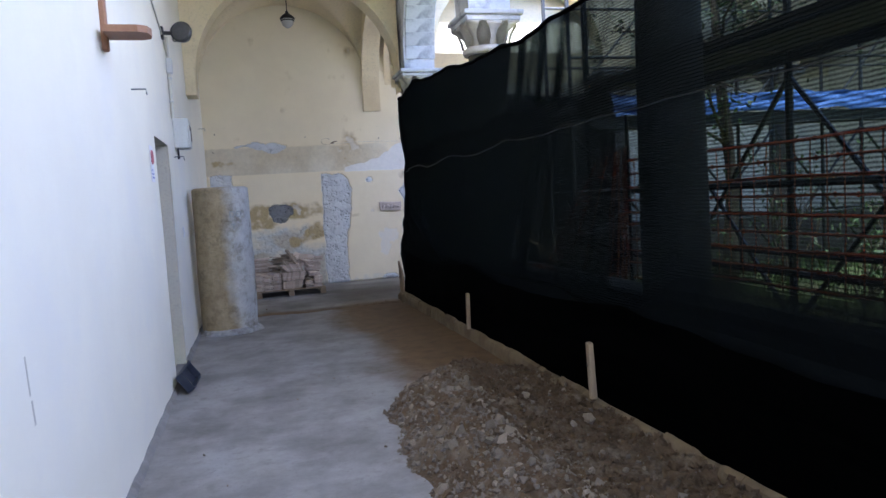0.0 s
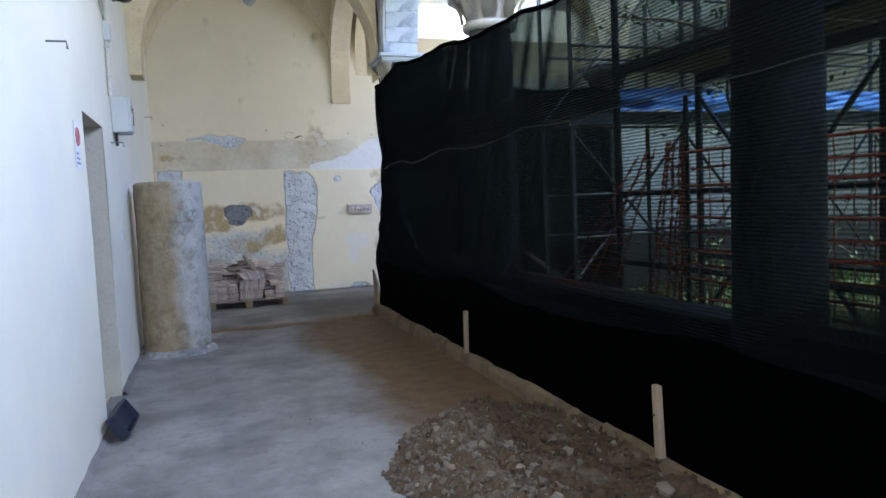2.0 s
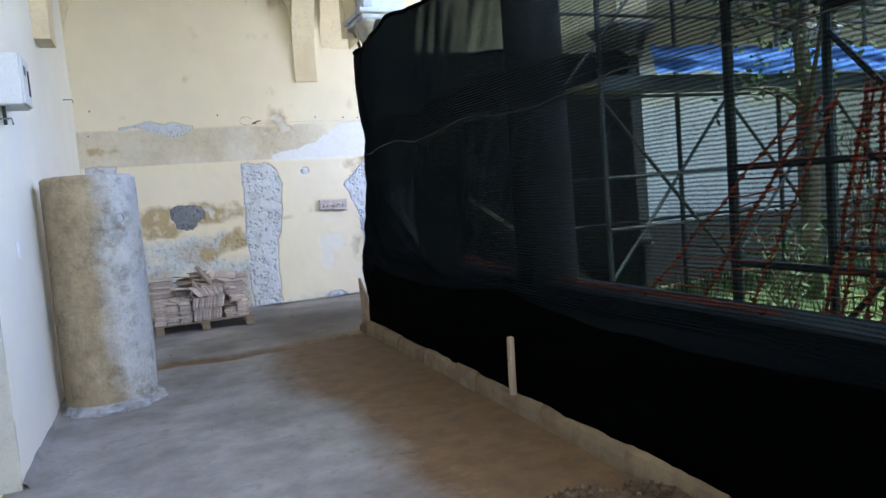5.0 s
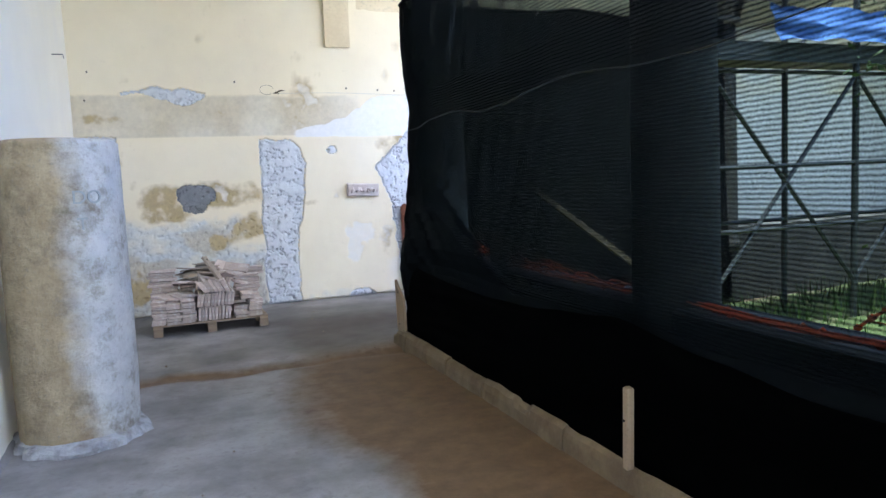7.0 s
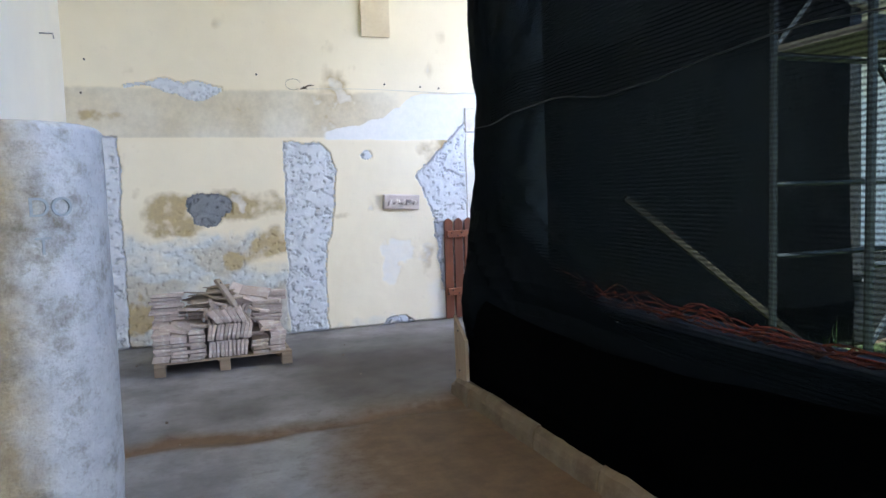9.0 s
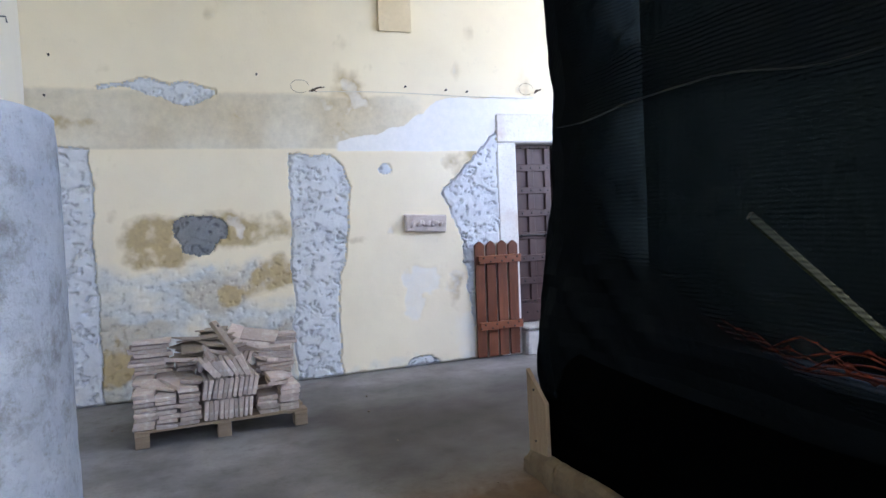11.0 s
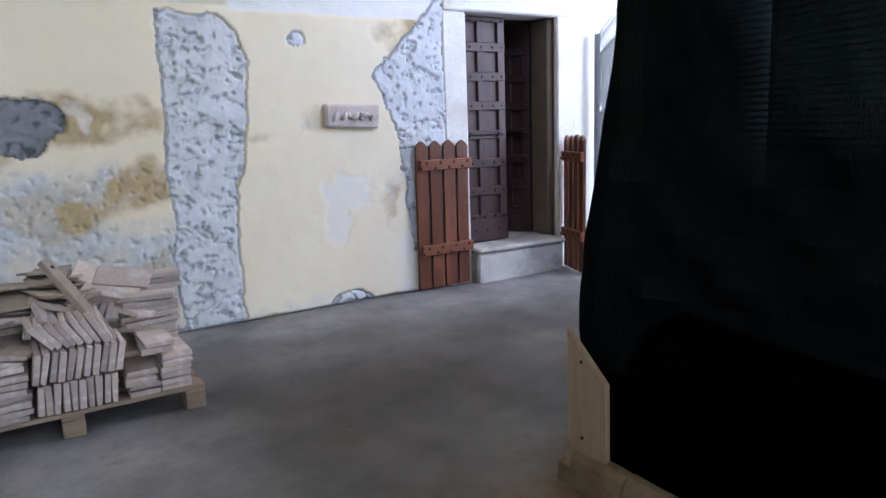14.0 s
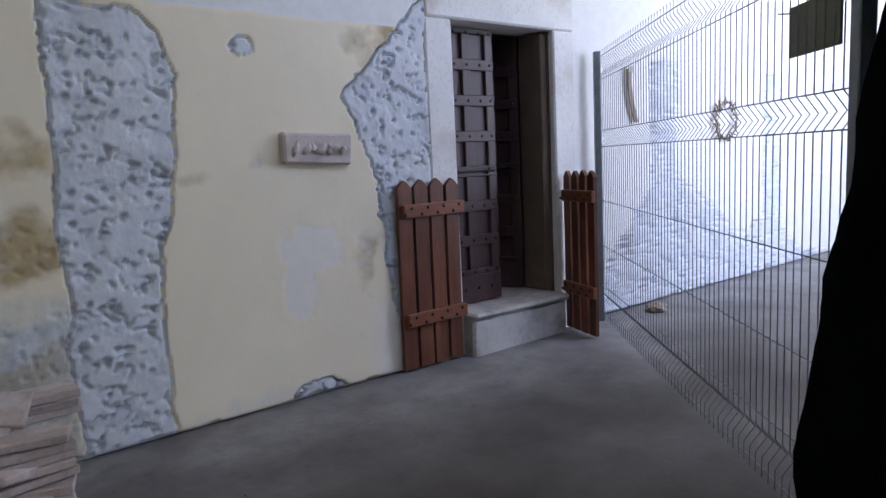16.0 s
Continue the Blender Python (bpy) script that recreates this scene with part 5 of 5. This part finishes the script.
s = thing("light_switch", pose(XL + 0.004, 7.35, 1.28), "small white light switch on the side wall", "switch")
part("plate", boxmesh(0, 0.012, 0, 0.075, 0, 0.115, 0.003), M["plastic_white"], s)
part("rocker", boxmesh(0.0125, 0.017, 0.024, 0.051, 0.03, 0.085, 0.002), M["plastic_white"], s)

# grey scuffs on the side wall
random.seed(50)
for y, z, h in ((1.70, 0.96, 0.14), (1.72, 0.85, 0.09), (1.35, 0.95, 0.07)):
    bm = boxmesh(0.0, 0.0015, -0.006, 0.006, 0, h, 0.0, 0.0012)
    tagged(finish("scuff_mark", bm, M["jamb"]), "faint grey scuff on the pale side wall", "scuff mark", "wall scuffs").matrix_basis = pose(side_x(y, z) - 0.0005, y, z, random.uniform(-14, 14))

# dark blue tray tipped against the doorway's foot
s = thing("plastic_tray", pose(XL + 0.03, 5.30, 0.155, 0, 56, -3), "dark blue plastic tray tipped in the doorway", "tray")
W_, L_, H_ = 0.17, 0.46, 0.07
part("bottom", boxmesh(0, W_, 0, L_, 0, 0.012, 0.003), M["navy"], s)
for a in ((0, 0.012, 0, L_), (W_ - 0.012, W_, 0, L_), (0.012, W_ - 0.012, 0, 0.012), (0.012, W_ - 0.012, L_ - 0.012, L_)):
    part("rim", boxmesh(*a, 0.0125, H_, 0.003), M["navy"], s)
for k in range(7):
    part("rib", boxmesh(W_ + 0.0005, W_ + 0.008, 0.03 + 0.065 * k, 0.045 + 0.065 * k, 0.01, H_ - 0.01, 0.002), M["navy"], s)

# hanging lantern under the end vault
s = thing("hanging_lantern", pose(0.93, 11.1, 4.62), "small dark metal lantern hung from the vault", "lantern")
bm = bmesh.new()
tube(bm, [(0, 0, 0.16), (0, 0, 0.75)], 0.008, 6)
part("rod", bm, M["iron"], s)
bm = bmesh.new()
lathe(bm, [(0.02, 0.17), (0.03, 0.13), (0.09, 0.09), (0.125, 0.05), (0.12, 0.035)], 16)
part("cap", bm, M["iron"], s, smooth=True)
bm = bmesh.new()
lathe(bm, [(0.10, 0.034), (0.10, 0.0), (0.085, -0.06), (0.04, -0.10), (0.015, -0.11)], 16)
part("globe", bm, M["glass"], s, "smoky glass globe", smooth=True)
bm = bmesh.new()
lathe(bm, [(0.108, 0.0), (0.115, 0.008), (0.108, 0.016)], 16)
part("ring", bm, M["iron"], s)

# ---- column drum ----
s = thing("column_drum", pose(-0.255, 8.34, 0), "weathered limestone column drum standing on the floor", "column drum")


def drum_wobble(a, z):
    ca, sa = math.cos(a), math.sin(a)
    w = 0.010 * N(ca * 1.6, sa * 1.6, z * 1.3) + 0.006 * fractal(ca * 4, sa * 4, z * 4, 3)
    dent = math.exp(-((a - 4.55) / 0.14) ** 2 - ((z - 1.22) / 0.045) ** 2)
    return w - 0.02 * dent - 0.012 * smooth01(1.72, 1.85, z) * abs(N(ca * 3, sa * 3, 5))


bm = bmesh.new()
lathe(bm, [(0.33, 0.03)] + [(0.352 - 0.012 * abs(z - 0.8), z) for z in steps(0.05, 1.80, 0.035)] + [(0.342, 1.815), (0.33, 1.83), (0.31, 1.84)], 96, drum_wobble)
part("shaft", bm, M["drum"], s, smooth=True)
bm = bmesh.new()
lathe(bm, [(0.39, -0.01), (0.385, 0.03), (0.37, 0.055), (0.33, 0.075)], 64, lambda a, z: 0.05 * fractal(math.cos(a) * 3, math.sin(a) * 3, z * 9, 4) + 0.02 * math.exp(-((a - 4.6) / 0.6) ** 2))
part("mortar_bed", bm, M["mortar"], s, "crumbling pale mortar bed")


def scratched(text, ang, z, size):
    cu = bpy.data.curves.new("scratch", "FONT")
    cu.body, cu.size, cu.extrude = text, size, 0.0045
    tmp = bpy.data.objects.new("scratch", cu)
    me = bpy.data.meshes.new_from_object(tmp)
    bpy.data.objects.remove(tmp)
    for v in me.vertices:
        a = ang + v.co.x / 0.35
        r = 0.349 + v.co.z
        v.co = (r * math.cos(a), r * math.sin(a), z + v.co.y)
    me.materials.append(M["scratch"])
    piece("scratched_letters", me, s)


scratched("DO", radians(286), 1.46, 0.11)
scratched("T", radians(289), 1.31, 0.10)

# ---- mesh fence across the side arm ----
P0, P1 = Vector((5.2, 12.64, 0)), Vector((3.0, 9.96, 0))
flen = (P1 - P0).length
fang = math.degrees(math.atan2(P1.y - P0.y, P1.x - P0.x))
fence = thing("mesh_fence", pose(P0.x, P0.y, 0.0, 0, 0, fang), "grey welded wire fence panel with folded ridges", "fence")
bm = boxmesh(-0.025, 0.025, -0.025, 0.025, 0.0, 2.1, 0.004)
part("post", bm, M["zinc"], fence)
part("post", boxmesh(flen - 0.05, flen, -0.025, 0.025, 0.0, 2.1, 0.004), M["zinc"], fence)
prof = [(0, 0.05)]
ridges = (0.19, 1.44, 1.96)
for r in ridges:
    prof += [(0, r - 0.06), (0.045, r), (0, r + 0.06)]
prof += [(0, 2.09)]
bm = bmesh.new()
tube(bm, [(0, y, z) for y, z in prof], 0.0023, 5)
me = bpy.data.meshes.new("upright_wire")
bm.to_mesh(me)
bm.free()
me.materials.append(M["zinc"])
u = 0.05
while u < flen - 0.06:
    piece("upright_wire", me, fence, pose(u, 0, 0))
    u += 0.055
bm = bmesh.new()
tube(bm, [(0.03, 0.005, 0), (flen - 0.05, 0.005, 0)], 0.0028, 5)
me = bpy.data.meshes.new("cross_wire")
bm.to_mesh(me)
bm.free()
me.materials.append(M["zinc"])
for z in (0.08, 0.30, 0.62, 0.97, 1.38, 1.50, 1.88, 2.05):
    piece("cross_wire", me, fence, pose(0, 0, z))
s = thing("fence_board", pose(P0.x, P0.y, 0, 0, 0, fang) @ pose(2.95, 0.03, 1.64), "blank olive board wired to the fence", "board")
part("plate", boxmesh(0, 0.32, 0, 0.01, 0, 0.17, 0.002), M["board"], s)
for x in (0.02, 0.32):
    bm = bmesh.new()
    tube(bm, [(x - 0.005, 0.011, 0.15), (x - 0.005, -0.045, 0.15)], 0.003, 5)
    part("wire_tie", bm, M["zinc"], s)

# things beyond the fence
s = thing("wall_wreath", pose(7.18, YE - 0.03, 1.58), "faded dried wreath hung on the far wall", "wreath")
bm = bmesh.new()
random.seed(3)
for k in range(60):
    a = 2 * math.pi * k / 60
    c = Vector((0.19 * math.cos(a), -0.01, 0.17 * math.sin(a)))
    d = Vector((random.uniform(-1, 1), random.uniform(-0.5, 0.3), random.uniform(-1, 1))) * 0.06
    tube(bm, [c - d, c + d * 0.3, c + d], [0.006, 0.008, 0.003], 4)
part("twigs", bm, M["oldwood"], s)
s = thing("hanging_strap", pose(5.70, YE - 0.02, 1.57), "curved brown strap hanging on the far wall", "strap")
bm = bmesh.new()
curve = [(0.07, 0.0), (0.035, 0.08), (0.0, 0.2), (-0.02, 0.32), (-0.015, 0.43)]
for (x0, z0), (x1, z1) in zip(curve, curve[1:]):
    fr = [bm.verts.new((x, y, z)) for y in (-0.012, 0.0) for x, z in ((x0 - 0.025, z0), (x0 + 0.025, z0), (x1 + 0.025, z1), (x1 - 0.025, z1))]
    for q in ((0, 1, 2, 3), (7, 6, 5, 4), (1, 5, 6, 2), (0, 3, 7, 4)):
        bm.faces.new([fr[k] for k in q])
bmesh.ops.remove_doubles(bm, verts=bm.verts, dist=0.001)
part("band", bm, M["oldwood"], s)
part("tab", boxmesh(-0.045, 0.015, -0.02, -0.0125, 0.40, 0.45, 0.002), M["marble"], s, "faded pink tab")
s = thing("rag", pose(5.75, 12.5, 0.0), "small crumpled grey rag on the floor", "rag")
bm = bmesh.new()
bmesh.ops.create_icosphere(bm, subdivisions=4, radius=1)
for v in bm.verts:
    q = v.co.copy()
    f = 1 + 0.25 * fractal(q.x * 2, q.y * 2, q.z * 2) + 0.1 * N(q.x * 6, q.y * 6, q.z * 6)
    v.co = Vector((q.x * 0.10 * f, q.y * 0.08 * f, max(0.0, 0.03 + q.z * 0.045 * f)))
part("cloth", bm, M["oldwood"], s, smooth=True)

# ---- pallet with tiles ----
PAL = pose(0.08, 11.30, 0, 0, 0, 0.8)
pal = thing("pallet", PAL, "worn wooden pallet under a stack of tiles", "pallet")
for x in (0.0, 0.54, 1.085):
    for y in (0.0, 0.35, 0.70):
        part("block", boxmesh(x, x + 0.095, y, y + 0.1, 0.0, 0.085, 0.005), M["pallet"], pal)
for x in (0.0, 0.54, 1.085):
    part("bearer", boxmesh(x, x + 0.095, 0, 0.8, 0.0852, 0.103, 0.003), M["pallet"], pal)
for y in (0.0, 0.18, 0.35, 0.53, 0.70):
    part("deck_board", boxmesh(0, 1.18, y, y + 0.1, 0.1032, 0.123, 0.003), M["pallet"], pal)
tiles = thing("tile_stack", PAL @ pose(0, 0, 0.123), "untidy stack of old pinkish terracotta tiles on the pallet", "tile stack")
random.seed(11)
TW, TD, TT = 0.14, 0.27, 0.027
tile_meshes = []
for k in range(5):
    bm = boxmesh(-TW / 2, TW / 2, -TD / 2, TD / 2, -TT / 2, TT / 2, 0.004, 0.0035)
    me = bpy.data.meshes.new("tile")
    bm.to_mesh(me)
    bm.free()
    me.materials.append(M["tile"])
    tile_meshes.append(me)


def tile(x, y, z, rx=0, ry=0, rz=0):
    piece("tile", random.choice(tile_meshes), tiles, pose(x, y, z, rx, ry, rz))


def flat_column(x, y, count, z0=0.0):
    for k in range(count):
        tile(x + random.uniform(-0.012, 0.012), y + random.uniform(-0.018, 0.018), z0 + 0.0315 * (k + 0.45), random.uniform(-0.9, 0.9), random.uniform(-1.4, 1.4), random.uniform(-5, 5))


def upright_row(x0, x1, y, z0, lean):
    x = x0
    while x < x1:
        tile(x, y + random.uniform(-0.008, 0.008), z0 + TW / 2 + random.uniform(0, 0.004), 0, 90 + lean + random.uniform(-2, 2), 0)
        x += (TT + 0.007) / math.cos(radians(lean))


for y, extra in ((0.135, 0), (0.41, 1), (0.66, 3)):
    flat_column(0.075, y, 8 + extra)
    flat_column(0.22, y, 7 + extra + (1 if y > 0.2 else 0))
    flat_column(0.365, y, 8 + extra)
    upright_row(0.47, 0.81, y, 0.002, 4)
    upright_row(0.47, 0.82, y, 0.15, 12)
    if y > 0.2:
        upright_row(0.48, 0.82, y, 0.30, 24)
    flat_column(0.91, y, 4 + extra)
    flat_column(1.06, y, 6 + extra)
    flat_column(0.98, y, 2, 0.20 + extra * 0.023)
# looser upper part
for k in range(9):
    tile(0.5 + 0.033 * k, 0.16, 0.36, 0, 52 + 2 * k, random.uniform(-5, 5))
for k in range(6):
    tile(0.10 + 0.02 * (k % 3), 0.6, 0.36 + 0.0315 * k, random.uniform(-2, 2), random.uniform(-3, 3), 90 + random.uniform(-6, 6))
for x, y, z, rx, ry, rz in ((0.30, 0.16, 0.31, 8, 6, 30), (0.42, 0.2, 0.315, -6, 8, -20), (0.2, 0.22, 0.30, 5, -7, 55), (0.62, 0.3, 0.47, 14, 12, 70), (0.75, 0.3, 0.48, -18, 22, 35),
                            (0.85, 0.4, 0.5, 20, -28, 50), (0.82, 0.5, 0.56, 25, -30, 60), (0.68, 0.5, 0.53, 15, 30, 15), (0.92, 0.45, 0.55, 10, -32, 65), (0.36, 0.36, 0.44, 4, 12, 80), (0.9, 0.3, 0.42, 12, 10, 40), (0.55, 0.22, 0.46, 20, 40, 20)):
    tile(x, y, z - 0.045, rx, ry, rz)
for k in range(6):
    tile(1.0, 0.3, 0.27 + 0.0315 * k, random.uniform(-3, 3), random.uniform(-3, 3), random.uniform(70, 100))
for k in range(3):
    tile(1.08, 0.56, 0.42 + 0.0315 * k, random.uniform(-3, 3), random.uniform(-2, 2), random.uniform(75, 100))
random.seed(12)
bm = boxmesh(-0.09, 0.09, -0.13, 0.13, -0.006, 0.006, 0.002, 0.002)
slate = bpy.data.meshes.new("thin_slab")
bm.to_mesh(slate)
bm.free()
slate.materials.append(M["oldwood"])
for k in range(26):
    piece("thin_slab", slate, tiles, pose(random.uniform(0.36, 0.66), random.uniform(0.4, 0.62), 0.37 + 0.0075 * k, random.uniform(-9, 9), random.uniform(-9, 9), random.uniform(0, 180)))
s = thing("plank", PAL @ pose(0.79, 0.10, 0.42, 0, -52, 141), "short weathered plank lying across the tiles", "plank")
part("board", boxmesh(-0.03, 0.47, -0.032, 0.032, -0.016, 0.016, 0.003), M["oldwood"], s)
bm = bmesh.new()
tube(bm, [(0.42, 0, 0.0161), (0.42, 0, 0.0185)], 0.011, 8)
part("bolt_head", bm, M["iron"], s)

# ---- rubble heap ----
heap = thing("rubble_heap", pose(0, 0, 0), "heap of brown soil and grey rubble against the kerb", "rubble heap")


def heap_z(x, y):
    f = fractal(x * 1.6, y * 1.6, 4)
    left = 0.92 + 0.45 * smooth01(3.8, 5.0, y) + 0.12 * f
    end = smooth01(5.0 + 0.2 * f, 4.4, y) * smooth01(-0.3, 0.5, y)
    ridge = math.exp(-((x - left - 0.42) / 0.30) ** 2)
    h = 0.13 * ridge + 0.06 * smooth01(left, left + 0.45, x)
    lumps = 0.04 * fractal(x * 5, y * 5, 2) + 0.045 * abs(N(x * 10, y * 10)) + 0.03 * abs(N(x * 21, y * 21, 3)) + 0.012 * N(x * 45, y * 45, 1)
    return end * smooth01(left - 0.08, left + 0.16, x) * (h + lumps) - 0.03 * (1 - end * smooth01(left - 0.1, left + 0.05, x))


ob = sheet("mound", steps(0.7, 2.36, 0.02), steps(-0.5, 5.3, 0.022), lambda x, y: (x, y, heap_z(x, y)), [M["soil"]])
ob.parent = heap
random.seed(21)
stones = []
for k in range(8):
    bm = bmesh.new()
    bmesh.ops.create_icosphere(bm, subdivisions=1, radius=1)
    sx, sy, sz = random.uniform(0.7, 1.2), random.uniform(0.6, 1.0), random.uniform(0.45, 0.8)
    for v in bm.verts:
        v.co *= random.uniform(0.6, 1.25)
        v.co = Vector((v.co.x * sx, v.co.y * sy, v.co.z * sz))
    me = bpy.data.meshes.new("stone")
    bm.to_mesh(me)
    bm.free()
    me.materials.append(M["stone"])
    stones.append(me)
count = 0
while count < 300:
    x, y = random.uniform(0.9, 2.3), random.uniform(0.6, 4.95)
    h = heap_z(x, y)
    if h < 0.01 or random.random() > smooth01(1.9, 1.3, x) + 0.12:
        continue
    r = min(0.055, 0.014 + random.expovariate(1 / 0.011))
    mm = pose(x, y, h + r * 0.2, random.uniform(0, 360), random.uniform(0, 360), random.uniform(0, 360)) @ Matrix.Scale(r, 4)
    piece("stone", random.choice(stones), heap, mm)
    count += 1
def gravel(label, count, low, high, material):
    gv, gf = [], []
    for _ in range(count):
        x, y = random.uniform(0.8, 2.33), random.uniform(0.0, 5.1)
        h = heap_z(x, y)
        edge = 1.5 + 0.35 * fractal(x * 2, y * 2, 6)
        if h < -0.005 or random.random() > smooth01(low, high, x - edge) + 0.08:
            continue
        r = min(0.026, 0.005 + random.expovariate(1 / 0.006))
        b = len(gv)
        c = Vector((x, y, h + r * 0.3))
        rot = Euler((random.uniform(0, 6), random.uniform(0, 6), random.uniform(0, 6))).to_matrix()
        gv += [tuple(c + rot @ (Vector(q) * r * random.uniform(0.6, 1.3))) for q in ((1, 0, 0), (-1, 0, 0), (0, 1, 0), (0, -1, 0), (0, 0, 1), (0, 0, -1))]
        gf += [(b + i, b + j, b + k) for i, j, k in ((0, 2, 4), (2, 1, 4), (1, 3, 4), (3, 0, 4), (2, 0, 5), (1, 2, 5), (3, 1, 5), (0, 3, 5))]
    me = bpy.data.meshes.new("gravel")
    me.from_pydata(gv, [], gf)
    me.materials.append(material)
    g = piece("gravel", me, heap)
    g["kind"] = "stuff"
    g["label"] = label


gravel("loose grey gravel", 9000, 0.25, -0.25, M["stone"])
gravel("loose brown clods of soil", 9000, -0.25, 0.25, M["soil"])
# scattered crumbs on the floor
random.seed(33)
for k in range(40):
    x, y = random.uniform(-0.4, 2.2), random.uniform(1.0, 12.2)
    if k < 14:
        x, y = random.uniform(0.55, 1.2), random.uniform(2.2, 5.4)
    if 0 < x < 1.3 and y > 11.2 or math.hypot(x + 0.27, y - 8.42) < 0.45:
        continue
    r = random.uniform(0.005, 0.013)
    ob = new("pebble", random.choice(stones))
    ob.matrix_basis = pose(x, y, floor_z(x, y) + r * 0.4, random.uniform(0, 90), 0, random.uniform(0, 360)) @ Matrix.Scale(r, 4)
    tagged(ob, "small grey stone crumb on the cement floor", "pebble", "floor crumbs")
